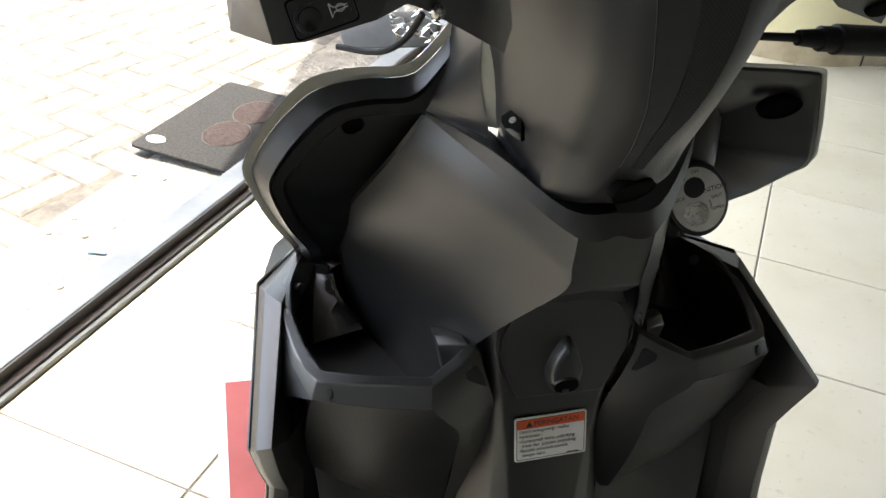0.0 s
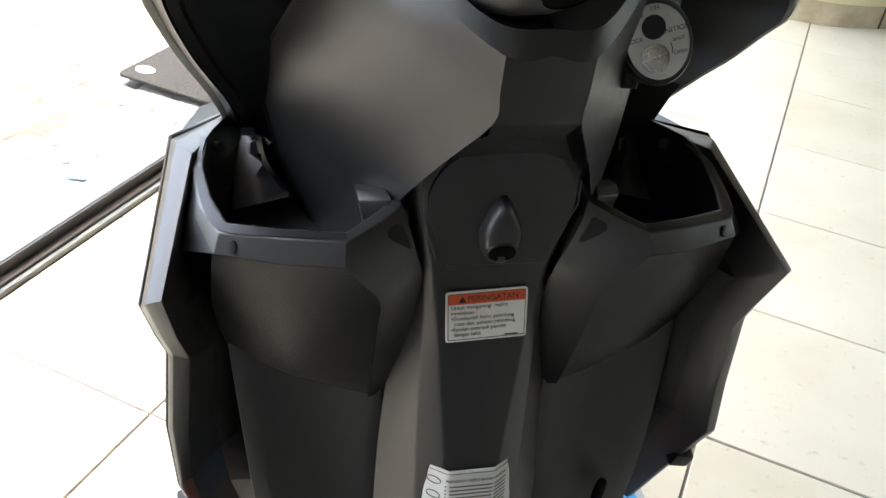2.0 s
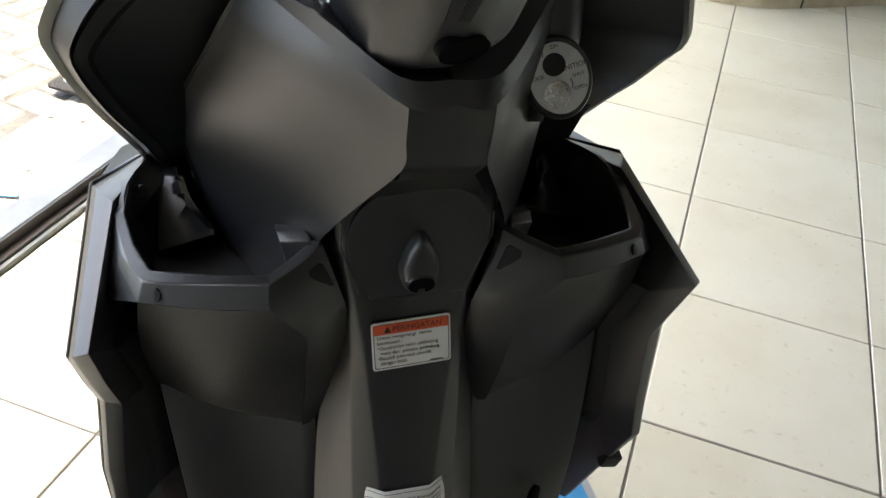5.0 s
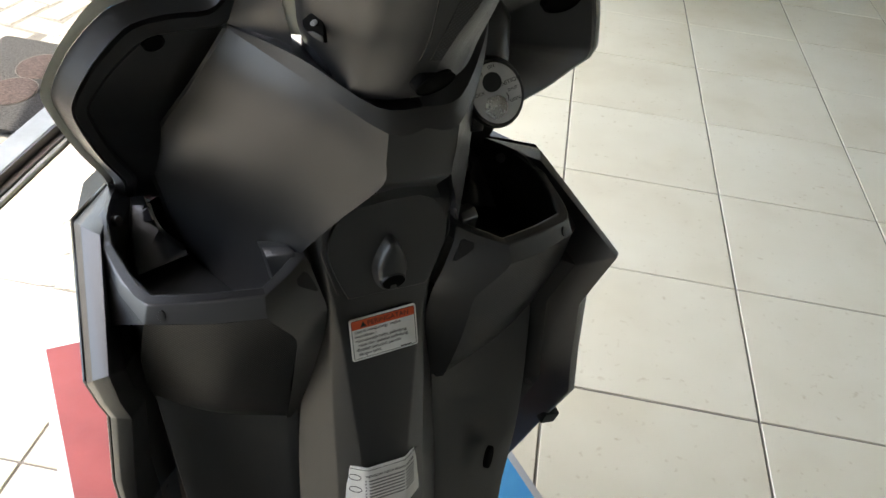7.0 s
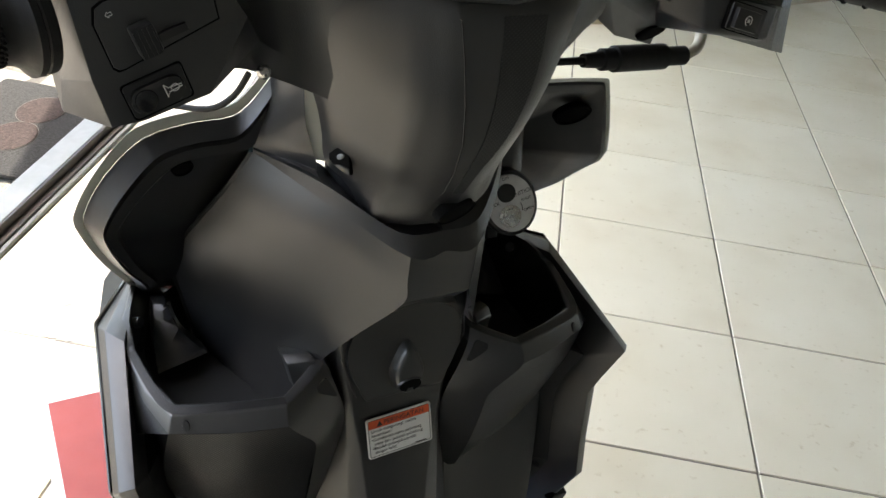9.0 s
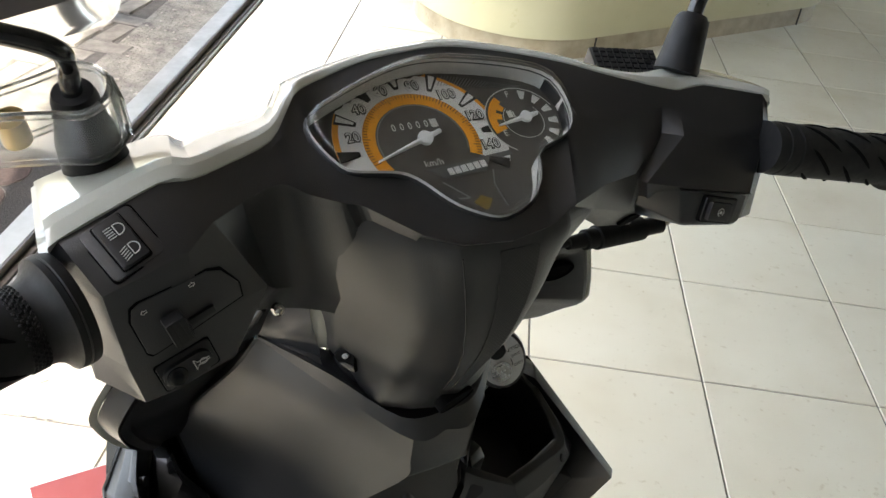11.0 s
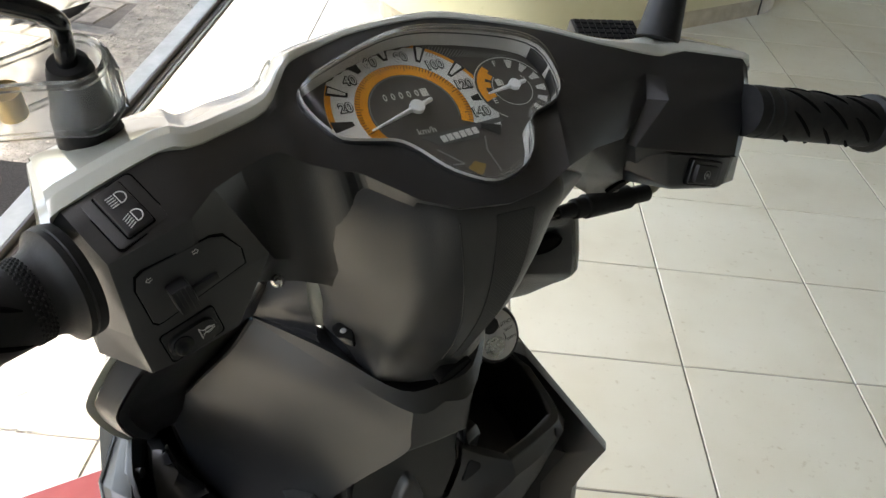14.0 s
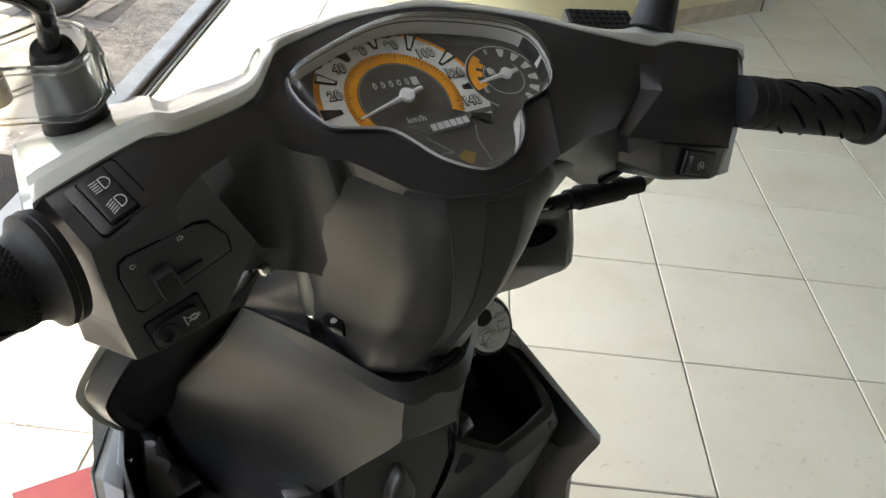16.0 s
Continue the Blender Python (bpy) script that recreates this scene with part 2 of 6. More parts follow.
def words(body, m, size, material, parent, name="lettering", align="CENTER", wide=1.0, thick=0.0001, bold=0.0):
    c = bpy.data.curves.new(name, "FONT")
    c.body, c.size, c.align_x, c.align_y, c.extrude, c.offset = body, size, align, "CENTER", thick, bold
    tmp = new(name, c)
    dg = bpy.context.evaluated_depsgraph_get()
    me = bpy.data.meshes.new_from_object(tmp.evaluated_get(dg))
    bpy.data.objects.remove(tmp)
    me.transform(m @ Matrix.Diagonal((wide, 1, 1, 1)))
    me.materials.clear()
    me.materials.append(material)
    ob = new(name, me)
    ob.parent = parent
    return ob

# ---------------------------------------------------------------- the showroom
ROOM = Matrix.Translation((1.3196, 1.382, 0)) @ pose(0, 0, 0, 0, 0, -38)
TILE = 0.4
DROP = -0.05                      # the yard lies lower than the showroom floor

def tile_material():
    m, nt, bs = nodes_of("beige_ceramic_tile")
    a = tex(nt, 2.2, 6, space="Generated")
    info = nt.nodes.new("ShaderNodeObjectInfo")
    c = nt.nodes.new("ShaderNodeTexCoord")
    add = nt.nodes.new("ShaderNodeVectorMath")
    sc = nt.nodes.new("ShaderNodeVectorMath")
    sc.operation = "SCALE"
    sc.inputs["Scale"].default_value = 37.0
    sc.inputs[0].default_value = (1, 1, 1)
    nt.links.new(info.outputs["Random"], sc.inputs["Scale"])
    sc2 = nt.nodes.new("ShaderNodeVectorMath")
    sc2.operation = "SCALE"
    sc2.inputs["Scale"].default_value = 40.0
    nt.links.new(sc.outputs[0], sc2.inputs[0])
    nt.links.new(c.outputs["Object"], add.inputs[0])
    nt.links.new(sc2.outputs[0], add.inputs[1])
    nt.links.new(add.outputs[0], a.inputs["Vector"])
    a.inputs["Scale"].default_value = 3.0
    a.inputs["Detail"].default_value = 3
    base = ramp(nt, a.outputs["Fac"], [(0.25, (0.600, 0.545, 0.405)), (0.45, (0.665, 0.620, 0.480)), (0.75, (0.715, 0.680, 0.545))])
    f = nt.nodes.new("ShaderNodeTexNoise")
    f.inputs["Scale"].default_value, f.inputs["Detail"].default_value = 60, 8
    nt.links.new(add.outputs[0], f.inputs["Vector"])
    spots = ramp(nt, f.outputs["Fac"], [(0.24, (0.72, 0.65, 0.55)), (0.36, (1, 1, 1))])
    mx = nt.nodes.new("ShaderNodeMix")
    mx.data_type, mx.blend_type = "RGBA", "MULTIPLY"
    mx.inputs["Factor"].default_value = 0.6
    nt.links.new(base, mx.inputs["A"])
    nt.links.new(spots, mx.inputs["B"])
    nt.links.new(mx.outputs["Result"], bs.inputs["Base Color"])
    nt.links.new(ramp(nt, a.outputs["Fac"], [(0.2, (0.27,) * 3), (0.8, (0.23,) * 3)]), bs.inputs["Roughness"])
    bump(nt, bs, f.outputs["Fac"], 0.04, 0.001)
    return m

TILE_MAT = tile_material()
GROUT = surface("grey_grout", (0.16, 0.145, 0.125), (0.26, 0.235, 0.2), 30, (0.8, 0.95), fine=300, relief=0.3)
PLASTER = surface("cream_plaster", (0.66, 0.615, 0.53), (0.73, 0.69, 0.61), 3, (0.8, 0.95), fine=120, relief=0.1)
UNSEEN_WALL = surface("unseen_wall_grey", (0.28, 0.275, 0.26), (0.35, 0.345, 0.325), 3, (0.7, 0.9), fine=120, relief=0.1)
CEILING = surface("dark_grey_ceiling", (0.17, 0.165, 0.155), (0.22, 0.21, 0.20), 2, (0.85, 0.95))
COUNTER = surface("pale_yellow_laminate", (0.60, 0.54, 0.32), (0.66, 0.60, 0.38), 3, (0.25, 0.4), fine=60, relief=0.05)
STONE = surface("tan_marble", (0.34, 0.27, 0.17), (0.52, 0.44, 0.31), 11, (0.25, 0.4), detail=8)
ALU = surface("grey_aluminium", (0.13, 0.145, 0.15), (0.19, 0.205, 0.21), 7, (0.4, 0.6), metal=0.25, fine=90, relief=0.1)
DARK_ALU = surface("dark_brown_aluminium", (0.02, 0.017, 0.016), (0.035, 0.03, 0.028), 20, (0.35, 0.5))
PAVER = surface("grey_concrete_paver", (0.07, 0.066, 0.060), (0.15, 0.143, 0.131), 16, (0.8, 0.95), fine=220, relief=0.5, depth=0.002, detail=8)
SAND = surface("dusty_sand", (0.030, 0.028, 0.026), (0.065, 0.061, 0.056), 25, (0.9, 1.0), fine=160, relief=0.6, depth=0.004)
CEMENT = surface("rough_cement", (0.075, 0.073, 0.066), (0.19, 0.183, 0.165), 14, (0.85, 1.0), fine=38, relief=1.0, depth=0.02, detail=10)
MAT = surface("charcoal_ribbed_mat", (0.006, 0.006, 0.0065), (0.034, 0.034, 0.035), 170, (0.85, 1.0), fine=260, relief=1.0, depth=0.006, spec=0.15)
MAT_PRINT = surface("worn_maroon_print", (0.010, 0.007, 0.007), (0.038, 0.028, 0.027), 150, (0.85, 1.0), fine=260, relief=0.9, depth=0.005, spec=0.15)
RED_SHEET = surface("red_sheet", (0.20, 0.022, 0.020), (0.26, 0.035, 0.030), 7, (0.42, 0.55))
WHITE_EDGE = surface("white_sheet_edge", (0.36, 0.37, 0.37), (0.44, 0.45, 0.45), 9, (0.35, 0.5))
BLUE_SHEET = surface("blue_sheet", (0.05, 0.26, 0.5), (0.08, 0.34, 0.58), 7, (0.3, 0.45))


def room_box(name, x0, x1, y0, y1, z0, z1, mat, bevel=0.0):
    bm = bmesh.new()
    box(bm, pose((x0 + x1) / 2, (y0 + y1) / 2, (z0 + z1) / 2), (x1 - x0, y1 - y0, z1 - z0), bevel)
    ob = link_mesh(name, bm, mat, smooth=0)
    ob.matrix_world = ROOM
    return tagged(ob, kind="structure")


RX0, RX1, RY0, RY1, RH = -1.2, 7.2, -3.5, 6.4, 3.1
floor = room_box("floor", RX0 - 0.1, RX1, RY0, RY1, -0.2, -0.0035, GROUT)
tagged(floor, "glossy beige ceramic tile floor with grey grout", "floor")
rest = room_box("floor_rest", RX0, RX1, RY0, -3.2, -0.003, 0.0, TILE_MAT)
room_box("floor_rest_east", RX0 + 11 * TILE, RX1, -3.2, RY1, -0.003, 0.0, TILE_MAT)
# Wall out of view; its opening is added to light the far floor
room_box("wall_east_unseen", RX1, RX1 + 0.15, RY0, 2.0, -0.2, RH, PLASTER)
room_box("wall_east_unseen_low", RX1, RX1 + 0.15, 2.0, RY1, -0.2, 0.4, PLASTER)
room_box("wall_east_unseen_lintel", RX1, RX1 + 0.15, 2.0, RY1, 2.6, RH, PLASTER)
room_box("wall_north", RX0, RX1, RY1, RY1 + 0.15, -0.2, RH, PLASTER)
# Unseen wall, added close and grey to dim reflections in the black plastic
room_box("wall_south_unseen", RX0, RX1, RY0 - 0.15, RY0, -0.2, RH, UNSEEN_WALL)
# Unseen ceiling; its grey is set for reflections on the handlebar top
room_box("ceiling", RX0 - 0.14, RX1, RY0, RY1, RH, RH + 0.12, CEILING)
room_box("wall_west_lintel", RX0 - 0.14, RX0, RY0, RY1, 2.75, RH, PLASTER)
for y in (RY0 + 0.15, RY1 - 0.15):
    room_box("wall_west_pier", RX0 - 0.14, RX0, y - 0.15, y + 0.15, 0.0, 2.75, PLASTER)
# Unseen slab over the yard, its slanted edge shaped to cast the shade line
om = bmesh.new()
slab(om, [(RX0 - 0.14, RY0), (RX0 - 0.14, RY1), (RX0 - 2.49, RY1), (RX0 - 0.50, -0.97), (RX0 - 0.50, RY0)][::-1], pose(0, 0, 3.1), 0.12)
shade_roof = link_mesh("unseen_shade_roof", om, PLASTER, smooth=0)
shade_roof.matrix_world = ROOM
tagged(shade_roof, kind="structure")

# the low frame along the open side
room_box("trim_sill", RX0 - 0.100, RX0 - 0.036, RY0 + 0.3, RY1 - 0.3, DROP, 0.04, ALU, 0.003)
room_box("trim_sill_face", RX0 - 0.036, RX0 - 0.031, RY0 + 0.3, RY1 - 0.3, -0.003, 0.038, DARK_ALU, 0.001)
room_box("trim_sill_track", RX0 - 0.031, RX0 - 0.012, RY0 + 0.3, RY1 - 0.3, -0.003, 0.016, DARK_ALU, 0.002)
room_box("trim_sill_lip", RX0 - 0.012, RX0 - 0.001, RY0 + 0.3, RY1 - 0.3, -0.003, 0.010, ALU, 0.002)

# the yard outside
gm = bmesh.new()
box(gm, pose(-62, 0, DROP - 0.106), (121.0, 160, 0.2))
ground = link_mesh("ground", gm, SAND, smooth=0)
ground.matrix_world = ROOM
tagged(ground, "dusty sand bed of the paved yard", "ground", kind="structure")
room_box("pavement_strip", RX0 - 0.42, RX0 - 0.1, RY0, RY1, DROP - 0.05, DROP - 0.002, CEMENT, 0.004)


def counter():
    """A low reception desk with rounded ends on a stone plinth."""
    t = thing("reception_counter", "pale yellow laminate reception counter on a tan marble plinth", "counter", pose(2.85, 2.17, 0))
    def outline(grow):
        w, d, r = 1.12 + grow, 0.95 + 2 * grow, 0.44 + grow
        pts = []
        for cx, cy, a0 in ((w - r, -grow + r, 270), (w - r, d - r - grow, 0), (-w + r, d - r - grow, 90), (-w + r, -grow + r, 180)):
            pts += [(cx + r * math.cos(radians(a0 + 9 * k)), cy + r * math.sin(radians(a0 + 9 * k))) for k in range(11)]
        return pts
    bm = bmesh.new()
    slab(bm, outline(0.0), pose(0, 0, 0.085), 0.085, 0.004)
    part("plinth", bm, STONE, t, "tan marble plinth band")
    bm = bmesh.new()
    slab(bm, outline(0.018), pose(0, 0, 1.0), 0.91, 0.006)
    part("body", bm, COUNTER, t)
    bm = bmesh.new()
    slab(bm, outline(0.06), pose(0, 0, 1.04), 0.04, 0.008)
    part("worktop", bm, STONE, t, "tan marble worktop")
    for x in (-0.62, 0.05, 0.7):
        bm = bmesh.new()
        box(bm, pose(x, -0.001, 0.042), (0.006, 0.004, 0.084))
        part("joint", bm, DARK_ALU, t, "dark plinth joint")


counter()

# ---------------------------------------------------------------- the scooter
scooter = thing("scooter", "white scooter with matte black inner panels, parked on the tiles", "scooter", pose(-.0265, -.0167, .0102, 0, 0, -2.8))
# the handlebar, with all that is bolted to it, is drawn at its own size and sits in this pose
BAR = Matrix.Translation((.0011, .0077, -.0930)) @ pose(0, 0, 0, .68, .24, -.48) @ Matrix.Diagonal((1.0983, 1.0983, 1.0983, 1))


# the steered parts are straight to the bar, the body is turned a little against it
TURN = pose(0, 0, 0, 0, 0, 2.8)


def both(name, build, material, label="", smooth=40, rounded=0.0):
    """A part on each side of the scooter."""
    for side in (1, -1):
        bm = bmesh.new()
        build(bm, side)
        part(name, bm, material, scooter, label, smooth, rounded)


def at_side(pts, side):
    return [V(x * side, y, z) for x, y, z in pts]


# leg shield: a flared edge with a flat band, then a step down to the recess
def rim_paths(side):
    outer = [(.118, .245, .712), (.150, .190, .742), (.186, .102, .769), (.2025, -.007, .730), (.197, .000, .703), (.192, .003, .686), (.1925, -.003, .63), (.194, -.010, .582), (.1905, .018, .516), (.1905, .053, .43)]
    inner = [(.114, .232, .716), (.145, .178, .750), (.1725, .074, .774), (.187, -.027, .743), (.182, -.014, .704), (.1765, -.010, .684), (.177, -.016, .63), (.183, -.017, .587), (.181, .010, .520), (.181, .045, .436)]
    deep = [(.110, .235, .700), (.138, .182, .728), (.164, .090, .748), (.175, .004, .716), (.171, .012, .692), (.164, .016, .672), (.163, .008, .625), (.165, .004, .592), (.164, .030, .525), (.158, .066, .44)]
    if side < 0:
        # the clutch-side edge tucks in lower down
        outer, inner, deep = ([(x + d, y, z) for (x, y, z), d in zip(p, (0, 0, 0, 0, 0, 0, .0035, -.002, -.0045, -.008))] for p in (outer, inner, deep))
        outer = [(x - .003 * (z < .74), y - .009 * (z < .74), z) for x, y, z in outer]
    return [at_side(p, side) for p in (outer, inner, deep)]


def leg_shield(bm, side):
    outer, inner, deep = rim_paths(side)
    lip = [p + V(-.001 * side, 0.007, -0.004) for p in outer]
    skirt = [p + V(-0.014 * side, 0.07, -0.014) for p in outer]
    crown = [a.lerp(b, .35) + V(.0012 * side, -.0020, .0024) for a, b in zip(outer, inner)]
    sheet(bm, [skirt, lip, outer, crown, inner, deep], 1, 1)
both("leg_shield", leg_shield, BLACK, rounded=0.0028)


def edge_trim(bm, side):
    outer = rim_paths(side)[0]
    tube(bm, [p + V(0.0004 * side, 0.004, -0.001) for p in outer], .0016, 8)
both("edge_trim", edge_trim, GLOSS_BLACK, "thin gloss black edge strip")


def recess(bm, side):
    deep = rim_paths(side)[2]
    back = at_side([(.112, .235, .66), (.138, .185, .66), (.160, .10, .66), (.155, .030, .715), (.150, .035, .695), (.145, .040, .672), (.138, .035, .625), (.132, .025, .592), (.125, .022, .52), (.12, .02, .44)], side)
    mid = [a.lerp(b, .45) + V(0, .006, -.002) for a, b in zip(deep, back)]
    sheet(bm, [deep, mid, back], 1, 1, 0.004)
both("recess_panel", recess, BLACK_SHADED, rounded=0.002)


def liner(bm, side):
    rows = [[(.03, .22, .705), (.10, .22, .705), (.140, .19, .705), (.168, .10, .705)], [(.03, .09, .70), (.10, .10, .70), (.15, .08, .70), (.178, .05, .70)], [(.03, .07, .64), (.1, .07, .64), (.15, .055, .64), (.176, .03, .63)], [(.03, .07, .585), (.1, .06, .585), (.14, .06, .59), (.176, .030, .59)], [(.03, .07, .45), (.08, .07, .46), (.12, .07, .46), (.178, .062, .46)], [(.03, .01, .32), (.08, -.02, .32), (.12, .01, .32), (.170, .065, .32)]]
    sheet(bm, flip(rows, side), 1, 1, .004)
both("shield_liner", liner, BLACK_SHADED)


def recess_screw(bm, side):
    m = plane_at((.1600 * side, .0125, .583), (-.45 * side, -.8, .3), (1, 0, 0))
    slab(bm, ellipse(.0060, .0045, 20), m @ pose(0, 0, .001, 0, 0, -30 * side), .006, .001)
    slab(bm, ellipse(.0030, .0030, 12), m @ pose(0, 0, .0024), .003, .0008)
both("panel_screw", recess_screw, BLACK_SHADED, "small black screw in an oval recess")

# glove pockets
def pocket_paths(side):
    rim = [(.128, .210, .728), (.148, .165, .752), (.1635, .108, .767), (.166, .070, .768), (.1605, .038, .7665), (.152, .0125, .766), (.120, -.0015, .770), (.088, -.012, .774), (.072, -.002, .779), (.059, .0067, .7835), (.054, .030, .788)]
    strip = [(.131, .212, .728), (.152, .167, .752), (.1690, .109, .767), (.1728, .068, .7675), (.1675, .032, .765), (.1570, .0045, .7645), (.121, -.0098, .7688), (.0885, -.0200, .7728), (.069, -.0095, .778), (.0555, .0005, .7825), (.050, .028, .787)]
    low = [(.132, .213, .722), (.153, .169, .748), (.1702, .108, .7645), (.1742, .064, .764), (.1700, .027, .7595), (.1605, .0000, .7535), (.122, -.0165, .7565), (.0890, -.0268, .7605), (.066, -.0145, .768), (.0525, -.0045, .774), (.046, .026, .78)]
    return [at_side(p, side) for p in (rim, strip, low)]


def pocket(bm, side):
    rim, strip, low = pocket_paths(side)
    turn = [p + V(0, .003, -.004) for p in rim]
    well = [V(p.x * .985, p.y + .008, p.z - .022) for p in rim]
    well2 = [V(p.x * .93, p.y + .022, .70) for p in rim]
    sheet(bm, [well2, well, turn, rim, strip, low], 1, 1)
both("glove_pocket", pocket, BLACK, smooth=60, rounded=0.003)


def rim_inlay(bm, side):
    rim, strip, low = pocket_paths(side)
    a = [p.lerp(q, .16) + V(0, -.0002, .0007) for p, q in zip(rim, strip)][3:8]
    b = [p.lerp(q, .84) + V(0, -.0002, .0007) for p, q in zip(rim, strip)][3:8]
    sheet(bm, [a, b], 5, 1)
both("rim_inlay", rim_inlay, DOTS, "black weave strip along the pocket rim")


def cheek(bm, side):
    rows = [[(.1742, .064, .764), (.1700, .027, .7595), (.1605, .0000, .7535)], [(.1757, .061, .762), (.1775, .036, .752), (.1705, .0105, .7475)], [(.177, .058, .760), (.1815, .040, .7485), (.1812, .0205, .7415)], [(.172, .070, .735), (.172, .050, .728), (.164, .040, .725)]]
    sheet(bm, flip(rows, side), 1, 1, .003)
both("pocket_cheek", cheek, DOTS, "black weave side panel of the pocket", rounded=0.0)


def well_floor(bm, side):
    slab(bm, [(.05 * side, .02), (.152 * side, .02), (.155 * side, .19), (.05 * side, .19)][::side], pose(0, 0, .712), .006)
both("pocket_floor", well_floor, BLACK)


def well_wall(bm, side):
    rows = [[(.128, .205, .732), (.149, .160, .756), (.165, .100, .770), (.1665, .068, .766)], [(.122, .205, .70), (.144, .160, .70), (.158, .100, .70), (.160, .070, .70)]]
    sheet(bm, flip(rows, side), 3, 2, .003, V(side, 0, 0))
both("pocket_wall", well_wall, BLACK)


# shaded backing sheet, added to block the floor showing beside the flank
bm = bmesh.new()
sheet(bm, [[(.07, .112, .862), (.13, .120, .832), (.166, .121, .806)], [(.07, .126, .78), (.13, .134, .77), (.160, .140, .76)], [(.07, .14, .70), (.13, .15, .70), (.157, .15, .70)]], 2, 2, .003)
part("pocket_back", bm, BLACK_SHADED, scooter)


def gusset(bm, side):
    rows = [[(.1430, .133, .754), (.1340, .127, .757)], [(.1475, .116, .738), (.1300, .111, .744)], [(.1500, .0935, .7195), (.1132, .0935, .7295)]]
    sheet(bm, flip(rows, side), 2, 3, 0.012, V(0, 1, 0))
    rows = [[(.1340, .127, .757), (.1300, .111, .744), (.1132, .0935, .7295)], [(.1300, .134, .752), (.1255, .126, .735), (.1090, .112, .716)]]
    sheet(bm, flip(rows, side), 3, 1, .002)
both("pocket_gusset", gusset, BLACK, rounded=0.0008)


def well_boss(bm, side):
    m = plane_at((.158 * side, .112, .757), (-.7 * side, -.6, .4), (1, 0, 0))
    slab(bm, ellipse(.0040, .0040, 14), m @ pose(0, 0, .003), .006, .001)
both("pocket_boss", well_boss, BLACK)


def peg(bm, side):
    rows = [[(.0800, .018, .783), (.0640, .010, .786)], [(.0790, .010, .780), (.0615, .002, .785)], [(.0740, .008, .758), (.0655, .001, .762)]]
    sheet(bm, flip(rows, side), 1, 1, 0.012, V(0, 1, -.3))
both("pocket_peg", peg, BLACK, rounded=0.001)


def pad(bm, side):
    top = [(.1605, .0005, .7530), (.122, -.0160, .7560), (.0890, -.0263, .7600)]
    mid = [(.1635, .012, .715), (.118, -.011, .712), (.0675, -.0190, .7285)]
    mid2 = [(.161, .024, .680), (.115, .003, .668), (.0670, -.0065, .680)]
    bot = [(.157, .034, .649), (.112, .019, .636), (.0665, .0075, .6275)]
    end = [(.155, .050, .645), (.112, .038, .630), (.066, .024, .621)]
    sheet(bm, flip([top, mid, mid2, bot, end], side), 5, 3, 0.004)
    rows = [[top[0], mid[0], mid2[0], bot[0]], [(.160, .05, .735), (.162, .055, .712), (.160, .06, .68), (.155, .06, .65)]]
    sheet(bm, flip(rows, side), 2, 1)
both("pocket_pad", pad, WEAVE, "black plastic pad moulded with a fine weave")


def pad_plug(bm, side):
    m = plane_at((.150 * side, -.0035, .7600), (.25 * side, -.80, .45), (1, 0, 0))
    slab(bm, ellipse(.0024, .0038, 14), m @ pose(0, 0, -.0004), .002, .0003)
both("pocket_plug", pad_plug, BLACK)


def corner_block(bm, side):
    rows = [[(.0555, .0005, .7825), (.069, -.0095, .778), (.0885, -.0200, .7728)], [(.0525, -.0045, .774), (.066, -.0145, .768), (.0890, -.0268, .7605)], [(.0455, -.0062, .752), (.058, -.0150, .748), (.078, -.0236, .7445)], [(.041, -.0045, .736), (.0525, -.0125, .734), (.0677, -.0195, .7285)],
            [(.040, .0015, .710), (.0525, -.0075, .708), (.0674, -.0155, .705)], [(.041, .009, .675), (.0535, .000, .672), (.0671, -.0072, .668)], [(.044, .016, .622), (.055, .012, .622), (.0665, .006, .626)]]
    sheet(bm, flip(rows, side), 2, 3)
both("corner_block", corner_block, BLACK, smooth=75)


def triangle_mark(bm, side):
    m = plane_at((.0635 * side, -.0135, .7635), (-.30 * side, -.86, .42), (1, 0, 0)) @ pose(0, 0, .0006)
    a, b, c = (-.0145 * side, -.0030), (.0065 * side, .0080), (-.0060 * side, .0150)
    tri = [V(*p, 0) for p in (a, b, c)][::side]
    edge = [tri[i].lerp(tri[(i + 1) % 3], t) for i in range(3) for t in (.12, .5, .88)]
    slab(bm, [(p.x, p.y) for p in edge], m @ pose(0, 0, .0012), .006, .0010)
both("triangle_inset", triangle_mark, BLACK_SHADED, "small triangular inset")

# added backing in the shaded plastic, closes the view behind the spine
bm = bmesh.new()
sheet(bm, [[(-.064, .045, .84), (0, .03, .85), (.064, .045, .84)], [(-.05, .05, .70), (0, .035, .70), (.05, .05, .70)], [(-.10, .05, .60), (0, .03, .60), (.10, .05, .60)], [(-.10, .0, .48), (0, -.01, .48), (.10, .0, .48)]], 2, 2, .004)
part("bulkhead", bm, BLACK_SHADED, scooter)

